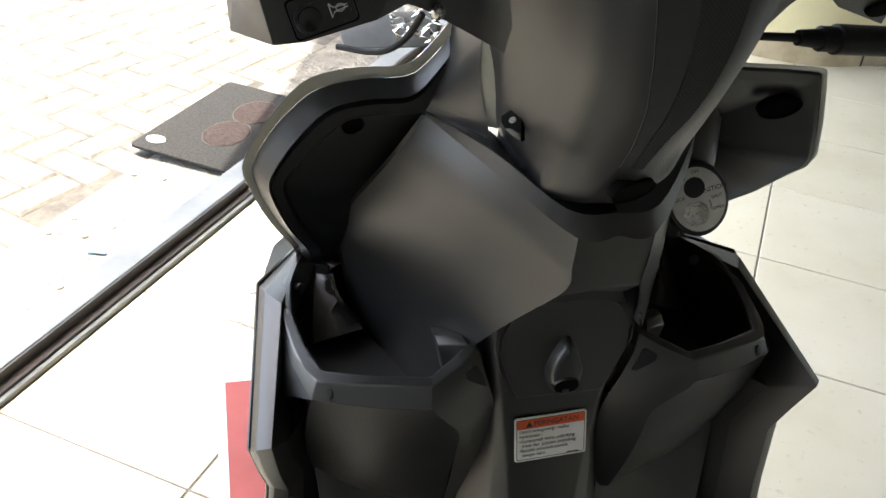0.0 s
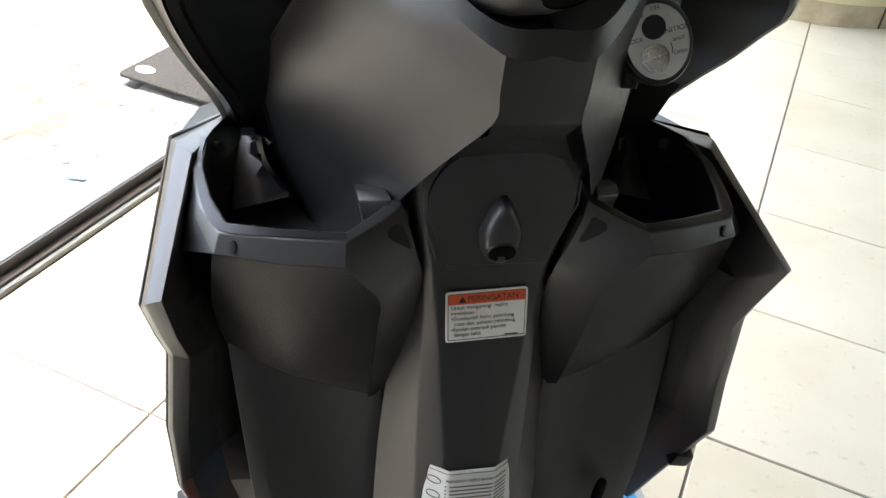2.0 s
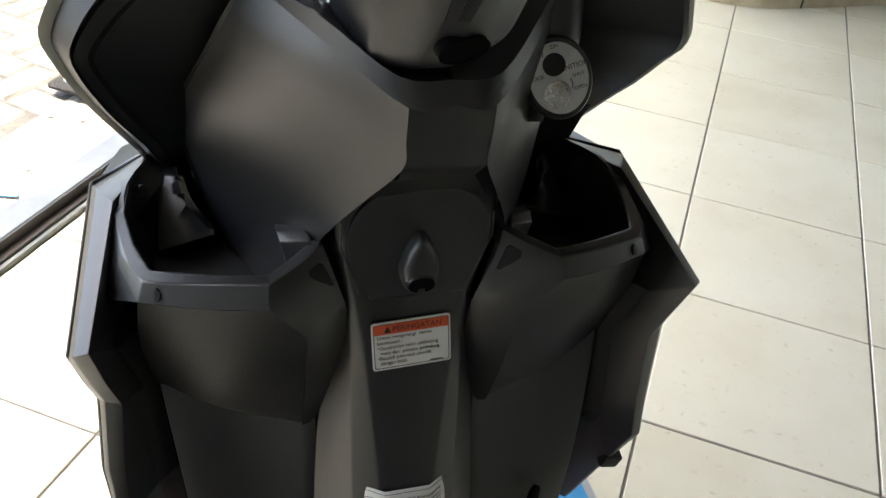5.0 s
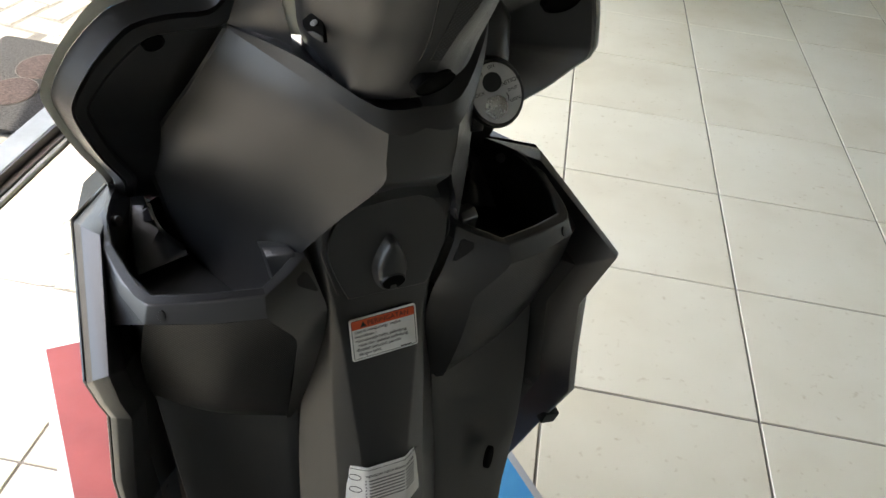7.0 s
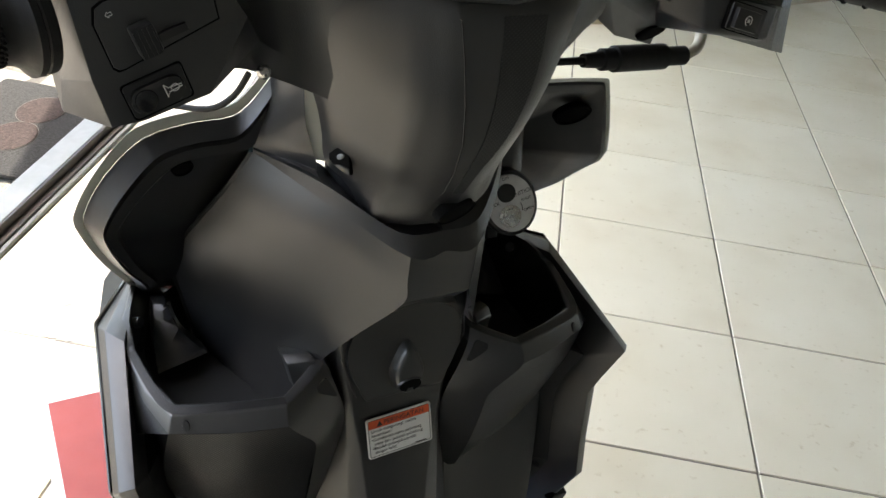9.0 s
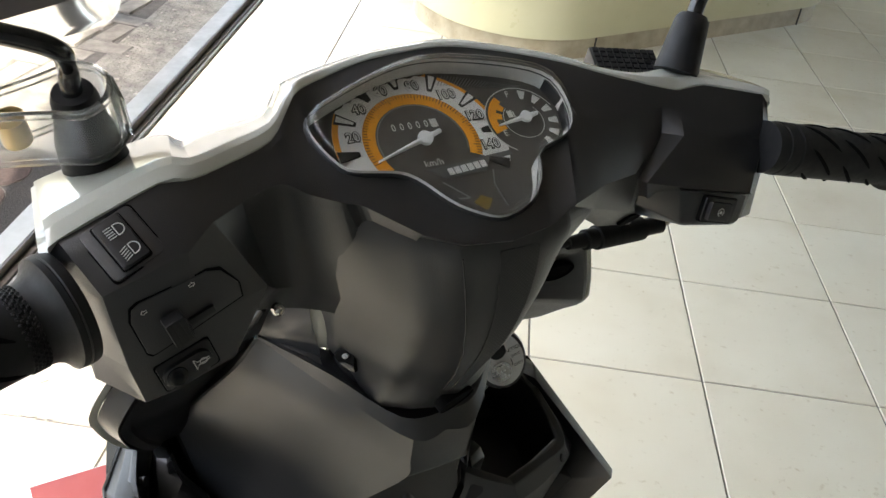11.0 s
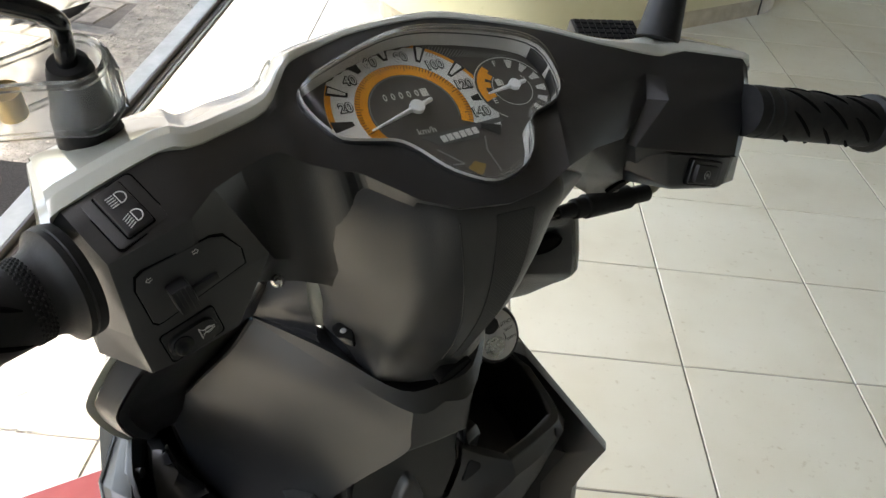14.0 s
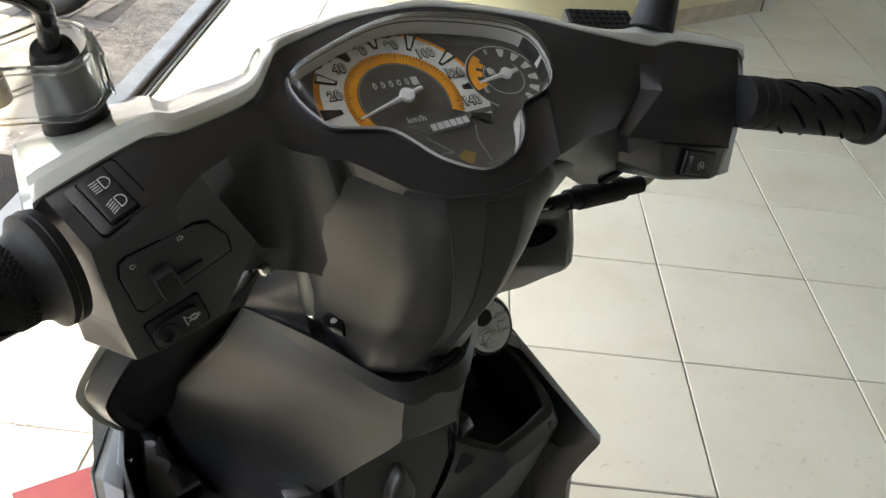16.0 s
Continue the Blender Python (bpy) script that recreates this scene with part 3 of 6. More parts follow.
# spine with hook
def spine(bm):
    secs = [(.835, .010, .040, .052, .03), (.812, .000, .048, .056, .02), (.79, -.003, .0445, .053, .012), (.765, -.005, .0415, .049, .010), (.74, -.004, .036, .045, .010), (.715, -.0075, .032, .045, .012), (.69, -.0125, .0285, .047, .013), (.65, -.0215, .0245, .053, .010), (.60, -.0335, .0195, .0575, .003), (.54, -.047, .0165, .060, -.010), (.46, -.065, .018, .06, -.03), (.36, -.10, .02, .065, -.07)]
    rows = []
    for z, y, h, f, yf in secs:
        rows.append([V(-f, yf, z), V(-(h * .55 + f * .45), y * .72 + yf * .28, z), V(-h, y + .001, z), V(-h * .5, y, z), V(0, y - .0006, z), V(h * .5, y, z), V(h, y + .001, z), V(h * .55 + f * .45, y * .72 + yf * .28, z), V(f, yf, z)])
    sheet(bm, rows, 1, 3)
bm = bmesh.new()
spine(bm)
part("centre_spine", bm, BLACK, scooter, smooth=35, rounded=0.0015)


def groove_rib(bm, side):
    tube(bm, [V(.046 * side, -.0035, .80), V(.0465 * side, -.0055, .785), V(.034 * side, -.0055, .748)], .0007, 8)
both("spine_rib", groove_rib, BLACK)

HOOK = plane_at((0.001, -.0065, .772), (0, -.97, .12), (1, 0, 0))
drop = []
for k in range(36):
    a = 2 * math.pi * k / 36
    u, v = .0112 * math.sin(a), .0195 * math.cos(a)
    drop.append((u * (1 - .42 * max(0, v) / .0195), v))
arch = [(.029, -.026), (.0385, -.004), (.0430, .012), (.0415, .026), (.0340, .0380), (.0200, .0455), (.0, .0480)]
arch = [(u, v) for u, v in arch] + [(-u, v) for u, v in arch[-2::-1]]
bm = bmesh.new()
slab(bm, [(p.x, p.y) for p in catmull([V(u, v, 0) for u, v in arch], 4)], HOOK @ pose(0, 0, .0016), .008, .0016, 3)
part("hook_plate", bm, BLACK, scooter, "arched plate round the bag hook", smooth=50)
# backing sheet behind the shield, added in the shaded plastic
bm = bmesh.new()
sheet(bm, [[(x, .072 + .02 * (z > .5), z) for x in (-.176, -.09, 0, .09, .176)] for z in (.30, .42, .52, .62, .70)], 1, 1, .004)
part("splash_panel", bm, BLACK_SHADED, scooter)
bm = bmesh.new()
loft(bm, [[HOOK @ V(u * g, v * g - .002, d) for u, v in drop] for g, d in ((1.22, -.002), (1.12, .002), (1.03, .0055), (.96, .0085), (.87, .0100), (.70, .0108), (.35, .0112))])
hook = part("hook_button", bm, BLACK, scooter, "oval black bag hook button", smooth=70)
bm = bmesh.new()
hm = HOOK @ pose(0, -.0125, .0098, 14)
loft(bm, [[hm @ V(u * g, v * g, d) for u, v in ellipse(.0086, .0062, 28)] for g, d in ((1.14, -.0025), (1.06, .0010), (1.0, .0012), (.94, .0004))], True, False)
part("hook_lip", bm, BLACK, hook)
# flat near-black disc for the shade in the hook's opening
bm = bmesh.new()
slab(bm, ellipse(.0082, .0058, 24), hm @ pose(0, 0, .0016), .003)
part("hook_hole", bm, GAP_SHADE, hook, "dark oval opening")
bm = bmesh.new()
slab(bm, ellipse(.0050, .0120, 20, -.0108, -.006), HOOK @ pose(0, 0, .0015), .004, .001)
part("hook_collar", bm, BLACK, hook)


def lower_panel(bm, side):
    rows = [[(.0565, .012, .645), (.105, .024, .652), (.156, .026, .662)], [(.057, .003, .60), (.10, .010, .60), (.1495, .008, .606)], [(.060, -.010, .54), (.095, -.006, .54), (.1425, -.006, .545)], [(.06, -.03, .46), (.088, -.026, .45), (.132, -.018, .45)], [(.065, -.07, .36), (.080, -.075, .35), (.104, -.080, .35)]]
    sheet(bm, flip(rows, side), 3, 3, 0.005)
both("lower_panel", lower_panel, BLACK, rounded=0.0015)


def clip_block(bm, side):
    box(bm, pose(.186 * side, .006, .536, 10, 12 * side, 0), (.016, .012, .014), .002)
both("shield_clip", clip_block, BLACK_SHADED)
bm = bmesh.new()
slab(bm, ellipse(.0055, .010, 18), plane_at((.108, -.018, .535), (.5, -.75, .3), (1, 0, 0)) @ pose(0, 0, .004, 0, 0, -35), .004, .001)
part("panel_hole", bm, GAP_SHADE, scooter, "dark oval fixing hole")

# upper inner cover
def flank_rows():
    return [[(.0225, -.0425, .8915), (.0565, -.0040, .909), (.088, .050, .9215)],
            [(.0225, -.0420, .873), (.0640, -.0040, .895), (.1000, .055, .899)],
            [(.0228, -.0400, .8555), (.0745, .0080, .873), (.1095, .070, .874)],
            [(.0400, -.0200, .822), (.0850, .0270, .835), (.1245, .093, .836)],
            [(.0560, .0000, .788), (.0910, .0480, .795), (.1290, .116, .800)],
            [(.0660, .0180, .755), (.0930, .0640, .755), (.1210, .126, .758)],
            [(.0750, .0300, .705), (.0930, .0760, .705), (.110, .126, .705)]]


def flank(bm, side):
    rows = flank_rows()
    if side > 0:
        # the throttle side is flatter, to clear the ignition switch
        slim = ((0, -.002), (-.007, -.006), (-.011, -.010), (-.008, -.014), (-.002, -.006), (0, 0), (0, 0))
        rows = [[a, (b[0] + u, b[1], b[2]), (c[0] + v, c[1], c[2])] for (a, b, c), (u, v) in zip(rows, slim)]
    rows = [[a, tuple(V(*b).lerp((V(*a) + V(*c)) / 2, .45)), c] for a, b, c in rows]
    sheet(bm, flip(rows, side), 6, 4)
    rows2 = [[r[-1], (r[-1][0] - .001, r[-1][1] + .008, r[-1][2] - .001), (r[-1][0] - .05, r[-1][1] + .06, r[-1][2] - .01)] for r in rows]
    sheet(bm, flip(rows2, side), 2, 4)
both("inner_cover_flank", flank, BLACK, rounded=0.0)

bm = bmesh.new()
sheet(bm, [[(-.0225, -.0425, .8915), (0, -.0440, .893), (.0225, -.0425, .8915)], [(-.0228, -.0400, .8555), (0, -.0410, .8555), (.0228, -.0400, .8555)], [(-.021, -.028, .842), (0, -.030, .846), (.021, -.028, .842)], [(-.030, -.010, .828), (0, -.010, .832), (.030, -.010, .828)], [(-.046, .006, .80), (0, .006, .80), (.046, .006, .80)]], 1, 1)
part("inner_cover_centre", bm, BLACK, scooter, rounded=0.0025)


ARM_EDGE = [(.0590, .0200, .927), (.0690, .0106, .9575), (.0732, .0027, .9795), (.0758, -.0030, .998)]


def band(bm, side):
    low = [(.0, -.0440, .893), (.0225, -.0425, .8915), (.0565, -.0040, .909), (.088, .050, .9215)]
    ridge = [(.0, -.0380, .9035), (.0265, -.0330, .9040), (.0590, .0030, .9205), (.0880, .0503, .9235)]
    top = [(.0, -.033, .902), (.029, -.026, .9035), (.0592, .0140, .9190), (.0875, .0506, .9240)]
    back = [(.0, .020, .893), (.030, .024, .898), (.0590, .0300, .924), (.0870, .0560, .9235)]
    if side > 0:
        top[:2], back[:2] = [(.0, -.024, .909), (.030, -.012, .914)], [(.0, .000, .905), (.030, .010, .908)]
        top[2] = (.0595, .0190, .9290)
    sheet(bm, flip([low, ridge, top, back], side), 4, 1)
    # flat panel that fills in between the arm, the cowl lining and the column
    rows = [[(.0595, .0190, .9290), (.074, .0350, .9265), (.0875, .0508, .9237)], [(.0680, .0200, .950), (.076, .0340, .945), (.0840, .0476, .939)], [(.0745, .0190, .972), (.076, .0320, .967), (.0780, .0464, .962)], [(.0765, .016, .998), (.077, .030, .995), (.0775, .0455, .990)]]
    if side < 0:
        # on the clutch side it leans out to meet the column
        for r, near in zip(rows, ARM_EDGE):
            r[1], r[0] = tuple((V(*near) + V(*r[2])) / 2), near
    rows = [[(x, y - .003, z - .012) for x, y, z in rows[0]]] + rows
    sheet(bm, flip(rows, side), 2, 2, .002)
both("inner_cover_band", band, BLACK, smooth=25)

# front cowl: two wings whose lower edges run forward and down
def cowl_outline(side, grow=0.0):
    p = [(.064, .050, .992), (.078, .049, .968), (.0955, .055, .943), (.124, .053, .9445), (.153, .050, .940), (.176, .050, .917), (.190, .052, .8905), (.184, .060, .868), (.173, .080, .835), (.156, .107, .796), (.150, .17, .745), (.14, .28, .65), (.13, .38, .56)]
    if side > 0:
        p = [(.050, .038, .982), (.070, .030, .961), (.0955, .0275, .9575), (.125, .0270, .956), (.1490, .0260, .9540), (.1550, .0275, .937), (.1635, .0310, .914), (.1720, .0370, .8900), (.1755, .0450, .8785), (.1750, .0600, .8640), (.174, .088, .834), (.174, .115, .81), (.165, .17, .75), (.15, .28, .65), (.14, .38, .56)]
        grow *= .15
    return [V((x + grow * (1 if x > .1 else .5)) * side, y, z + grow * (1 if z > .93 else 0)) for x, y, z in p]


def cut_corners(path, cuts=(.20, .27)):
    """Round the corners of a path a little."""
    for r in cuts:
        out = [path[0]]
        for p, q in zip(path, path[1:]):
            out += [p.lerp(q, r), p.lerp(q, 1 - r)]
        path = out + [path[-1]]
    return path


def cowl_lining(bm, side):
    o = cowl_outline(side)
    if side > 0:
        # the boxed wing: a bevelled edge band round a flat field
        hub = V(.112, .052, .905)
        rim = [p.lerp(hub, .035) + V(0, -.0016, 0) for p in o]
        band_in = [p.lerp(hub, .06 if p.z < .94 else .10) + V(0, -.0018, -.002) for p in o]
        field = [p.lerp(hub, .08 if p.z < .94 else .13) + V(0, -.0016, -.002) for p in o]
        deep = [p.lerp(V(.080, .078, .888), .96) for p in o]
        sheet(bm, [cut_corners(q, (.10, .2)) for q in (o, rim, band_in, field, deep)], 1, 1)
        return
    i = at_side([(.066, .046, .980), (.080, .044, .957), (.0965, .047, .9335), (.122, .045, .9355), (.146, .042, .932), (.168, .040, .909), (.181, .041, .886), (.176, .048, .866), (.166, .070, .834), (.150, .100, .796), (.144, .165, .743), (.134, .275, .648), (.124, .375, .558)], side)
    g = [p + V(-.0012 * side, .0035, -.0012) for p in i]
    k = at_side([(.067, .046, .975), (.081, .044, .952), (.096, .047, .9305), (.121, .045, .932), (.1435, .043, .929), (.1655, .041, .907), (.179, .042, .885), (.174, .049, .866), (.164, .071, .834), (.148, .101, .796), (.142, .166, .743), (.132, .276, .648), (.122, .376, .558)], side)
    h = at_side([(.070, .047, .962), (.082, .048, .938), (.0875, .051, .9225), (.116, .050, .9225), (.1365, .048, .921), (.158, .046, .902), (.173, .046, .882), (.168, .054, .864), (.158, .075, .832), (.142, .104, .795), (.137, .168, .742), (.127, .278, .646), (.117, .378, .556)], side)
    d = [p + V(-.0025 * side, .006, -.003) for p in h]
    e = at_side([(.064, .062, .945), (.074, .064, .925), (.084, .064, .910), (.108, .062, .902), (.126, .060, .896), (.143, .062, .880), (.153, .068, .863), (.150, .074, .850), (.142, .09, .822), (.128, .116, .788), (.124, .18, .735), (.114, .285, .64), (.105, .38, .55)], side)
    c = at_side([(.05, .09, .92), (.06, .09, .90), (.07, .09, .89), (.085, .092, .875), (.09, .095, .86), (.095, .10, .85), (.098, .105, .84), (.098, .11, .825), (.095, .12, .80), (.09, .15, .77), (.085, .20, .72), (.08, .29, .63), (.07, .38, .54)], side)
    sheet(bm, [cut_corners(r) for r in (o, i, g, k, h, d, e, c)], 1, 1)
both("cowl_lining", cowl_lining, BLACK, smooth=24)


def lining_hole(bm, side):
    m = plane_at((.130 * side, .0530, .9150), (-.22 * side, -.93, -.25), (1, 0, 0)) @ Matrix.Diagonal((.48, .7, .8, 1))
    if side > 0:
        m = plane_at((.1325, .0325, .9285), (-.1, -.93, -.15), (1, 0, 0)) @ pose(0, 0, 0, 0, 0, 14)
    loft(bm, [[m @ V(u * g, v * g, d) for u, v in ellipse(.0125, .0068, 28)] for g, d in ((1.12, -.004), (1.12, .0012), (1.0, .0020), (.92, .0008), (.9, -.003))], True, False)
    # shade of the hole, painted as a flat disc
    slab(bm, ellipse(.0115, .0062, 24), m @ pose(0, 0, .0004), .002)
both("lining_hole", lining_hole, GAP_SHADE, "dark oval fixing hole")


def cowl_shell(bm, side):
    o = cowl_outline(side)
    g = [p + V(0, -.001, 0) for p in cowl_outline(side, .0045)]
    h = [p + V(0, .005, .0005) for p in g]
    k = [V(p.x * .94, p.y + .06, p.z - .042) for p in g]
    l = [V(p.x * .60, p.y * .5 + .26, p.z - .19) for p in g]
    sheet(bm, [cut_corners(r, (.10, .2) if side > 0 else (.20, .27)) for r in ([p + V(0, .001, 0) for p in o], g, h, k, l)], 1, 2)
both("cowl_shell", cowl_shell, CREAM, "pearl white front cowl", smooth=50)
bm = bmesh.new()
sheet(bm, [[V(-x, y, z) + d for d in (V(.0004, .0022, 0), V(.014, .0010, 0), V(.05, .030, 0), V(.14, .030, 0))] for x, y, z in ARM_EDGE[::-1]], 2, 2, .003)
part("cowl_top", bm, CREAM, scooter, "pearl white cowl behind the column")

bm = bmesh.new()
tube(bm, [V(-.008, .022, .84), V(-.008, .022, 1.03)], .042, 24)
part("steering_neck", bm, BLACK_SHADED, scooter, "dark neck inside the column cover")

# steering column cover: a broad rounded flank, a fold, a flat front facet with a seam, and a pale rolled edge
HOME = scooter.matrix_basis.inverted()
#          left edge             fold                  seam                  inner edge            rolled edge           far side
COLUMN_UPPER = [((-.1120, -.0280, 1.0800), (-.0730, -.0690, 1.0712), (-.0550, -.0800, 1.0695), (-.0080, -.0840, 1.0700), (.0100, -.0830, 1.0730), (.0750, -.0500, 1.0660)),
          ((-.1125, -.0340, 1.0560), (-.0715, -.0760, 1.0600), (-.0552, -.0870, 1.0570), (-.0075, -.0905, 1.0570), (.0115, -.0890, 1.0600), (.0750, -.0550, 1.0520)),
          ((-.1100, -.0320, 1.0360), (-.0670, -.0785, 1.0360), (-.0505, -.0868, 1.0360), (-.0070, -.0900, 1.0360), (.0120, -.0825, 1.0360), (.0650, -.0480, 1.0360)),
          ((-.1050, -.0250, 1.0120), (-.0655, -.0785, 1.0120), (-.0465, -.0865, 1.0120), (-.0100, -.0885, 1.0120), (.0070, -.0800, 1.0120), (.0450, -.0300, 1.0120)),
          ((-.0970, -.0220, .9880), (-.0645, -.0705, .9880), (-.0425, -.0830, .9880), (-.0170, -.0850, .9880), (.0035, -.0730, .9880), (.0350, -.0250, .9880)),
          ((-.0910, -.0160, .9670), (-.0655, -.0615, .9670), (-.0410, -.0765, .9670), (-.0260, -.0785, .9670), (.0050, -.0610, .9670), (.0320, -.0180, .9670))]
COLUMN_LOWER = [((-.0850, -.0040, .9500), (-.0645, -.0510, .9500), (-.0415, -.0685, .9500), (-.0300, -.0715, .9500), (.0040, -.0530, .9500), (.0280, -.0120, .9500)),
          ((-.0770, .0080, .9340), (-.0640, -.0430, .9340), (-.0435, -.0600, .9350), (-.0310, -.0665, .9360), (-.0040, -.0570, .9380), (.0200, -.0080, .9380)),
          ((-.0690, .0120, .9200), (-.0645, -.0370, .9200), (-.0455, -.0520, .9220), (-.0320, -.0615, .9260), (-.0120, -.0580, .9320), (.0120, -.0080, .9320)),
          ((-.0640, .0140, .9120), (-.0640, -.0300, .9130), (-.0465, -.0450, .9160), (-.0330, -.0550, .9210), (-.0160, -.0520, .9280), (.0060, -.0080, .9280)),
          ((-.0560, .0200, .9120), (-.0500, -.0240, .9140), (-.0420, -.0340, .9170), (-.0320, -.0420, .9210), (-.0200, -.0400, .9280), (.0000, .0000, .9280))]
COLUMN = COLUMN_UPPER + COLUMN_LOWER


def column_ring(keys):
    L, F, S, I, O, R = (Vector(k) for k in keys)
    out = V(-.80, -.60, 0)
    ring = [L + V(.026, .05, 0), L + V(.003, .006, 0), L]
    ring += [L.lerp(F, t) + out * (.009 * t * (1 - t)) for t in (.16, .34, .52, .70, .84)]
    G = F.lerp(S, .40)
    ring += [L.lerp(F, .94) + out * .0012, F.lerp(G, .25) + V(.0006, .0003, 0), G]
    ring += [S + V(-.0012, .0003, 0), S, S.lerp(I, .5), I.lerp(S, .06), I, I.lerp(O, .45) + V(.0006, -.0012, 0), I.lerp(O, .85), O]
    ring += [O + V(.0016, .0035, 0), O.lerp(R, .4), R, R + V(.01, .04, 0)]
    return ring


bm = bmesh.new()
sheet(bm, [column_ring(k) for k in COLUMN], 1, 4)
col = part("column_cover", bm, BLACK, scooter, smooth=75, rounded=0.0)
col.matrix_basis = HOME
bm = bmesh.new()
m = plane_at((-.0835, -.0268, .9585), (-.80, -.59, .1), (.40, -.44, -.80))
# a tear-shaped pit of painted shade with a bright lower lip
slab(bm, [(-0.0040, -0.0064), (-0.0050, -0.0015), (-0.0048, 0.0037), (-0.0028, 0.0064), (0.0008, 0.0060), (0.0048, 0.0034), (0.0120, 0.0002), (0.0068, -0.0045), (0.0024, -0.0071), (-0.0012, -0.0079)], m @ pose(0, 0, .0012), .003, .0006)
recess_s = part("screw_recess", bm, GAP_SHADE, col, "dark tear-shaped recess round a small screw")
bm = bmesh.new()
slab(bm, [(.0024, -.0066), (.0068, -.0041), (.0117, .0000), (.0080, .0013), (.0040, -.0026)], m @ pose(0, 0, .0017), .002, .0004)
part("recess_lip", bm, BLACK, recess_s, "smooth sloping lip")
bm = bmesh.new()
slab(bm, ellipse(.0016, .0024, 14), m @ pose(0, 0, .0022), .002, .0006)
slab(bm, round_rect(.0028, .0009, .0003), m @ pose(0, 0, .0025, 0, 0, 30), .001)
part("screw", bm, MARK_GREY, recess_s, "grey cross-head screw")
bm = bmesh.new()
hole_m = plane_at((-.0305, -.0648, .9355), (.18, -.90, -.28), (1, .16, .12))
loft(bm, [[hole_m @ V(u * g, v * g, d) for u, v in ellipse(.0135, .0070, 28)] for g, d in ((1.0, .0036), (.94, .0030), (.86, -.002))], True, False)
# near-black disc drawn as the shaded inside of the hole
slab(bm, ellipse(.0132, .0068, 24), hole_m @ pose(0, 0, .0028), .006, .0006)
part("column_hole", bm, GAP_SHADE, col, "dark oval fixing hole")
bm = bmesh.new()
rows = []
for keys in COLUMN[1:7]:
    S, I = Vector(keys[2]), Vector(keys[3])
    rows.append([S.lerp(I, t) + V(0, -.0007, 0) for t in (.46, .72, .965)])
sheet(bm, rows, 3, 4, .002)
part("column_inlay", bm, WEAVE, col, "black weave-textured inlay")
bm = bmesh.new()
tube(bm, [Vector(k[2]) + V(0, -.0002, 0) for k in COLUMN[1:7]], .0005, 6)
part("column_seam", bm, BLACK_SHADED, col, "fine seam down the column cover")

# ignition switch
IGN = plane_at((.0805, .0085, .8772), (-.22, -.90, .36), (1, -.1, .34)) @ Matrix.Diagonal((.98, .97, .97, 1))
bm = bmesh.new()
loft(bm, [[IGN @ V(u * g, v * g, d) for u, v in ellipse(.0185, .0225, 32)] for g, d in ((1.1, -.05), (1.12, -.004), (1.05, -.0005), (1.0, -.0012), (.9, -.0015))])
tube(bm, [V(.086, .040, .865), V(.086, .042, .890), V(.087, .046, .915), V(.087, .054, .930)], [.0185, .0195, .0180, .010], 24)
ign = part("ignition_housing", bm, BLACK, scooter)
ign.matrix_basis = TURN
bm = bmesh.new()
slab(bm, ellipse(.0173, .0212, 36), IGN @ pose(0, 0, .0006), .003, .0006)
plate = part("ignition_plate", bm, SILVER, ign, "brushed silver ignition plate")
bm = bmesh.new()
slab(bm, ellipse(.0068, .0068, 24, -.001, .0085), IGN @ pose(0, 0, .0009), .001)
part("keyhole", bm, BLACK_SHADED, plate)
bm = bmesh.new()
slab(bm, ellipse(.0082, .0082, 28, -.0035, -.0085), IGN @ pose(0, 0, .0018), .002, .0006)
part("lock_bezel", bm, STEEL, plate)
bm = bmesh.new()
slab(bm, ellipse(.0064, .0064, 6, -.0035, -.0085), IGN @ pose(0, 0, .0028), .001, .0003)
slab(bm, ellipse(.001, .001, 10, -.0035, -.0085), IGN @ pose(0, 0, .0034), .001)
part("lock_shutter", bm, STEEL, plate, "plated shutter disc")
for txt, u, v, s in (("OFF", -.008, .0155, .0032), ("ON", .0015, .0185, .0032), ("LOCK", -.0125, .0035, .0034), ("IGNITION", .0098, .0045, .0042), ("SHUT", .0115, -.001, .003), ("OPEN", .0110, -.0085, .003)):
    words(txt, IGN @ pose(u, v, .0008), s, INK, plate)
bm = bmesh.new()
tube(bm, [IGN @ V(.0065, -.002, .0008), IGN @ V(.0070, -.005, .0008), IGN @ V(.0062, -.008, .0008)], .0003, 6)
part("arrow", bm, INK, plate)
bm = bmesh.new()
tube(bm, [V(.072, .045, .895), V(.075, .028, .865), V(.0735, .018, .845)], [.010, .011, .006], 16)
part("ignition_gaiter", bm, RUBBER, ign)

# ---------------------------------------------------------------- handlebar
def on_bar(ob):
    ob.matrix_basis = TURN @ BAR
    return ob


# lines of the rear cover, from the clutch side to the throttle side: the seam under the white half, the ridge, the belly and the heel
SEAM = [(-.2347, -.0530, 1.0886), (-.2311, -.0531, 1.0938), (-.1881, -.0460, 1.1067), (-.1739, -.0465, 1.1063), (-.1524, -.0341, 1.1034), (-.1275, -.0215, 1.1038), (-.1115, -.0045, 1.1099), (-.1028, .0029, 1.1151), (-.0817, .0157, 1.1144), (-.0519, .0210, 1.1185), (-.0098, .0188, 1.1212),
        (.0149, .0118, 1.1195), (.0364, .0020, 1.1174), (.0575, -.0094, 1.1145), (.0768, -.0212, 1.1105), (.0965, -.0307, 1.1065), (.1163, -.0364, 1.1017), (.1293, -.0381, 1.0990), (.1465, -.0413, 1.1011), (.1811, -.0597, 1.0976), (.1863, -.0610, 1.0925)]
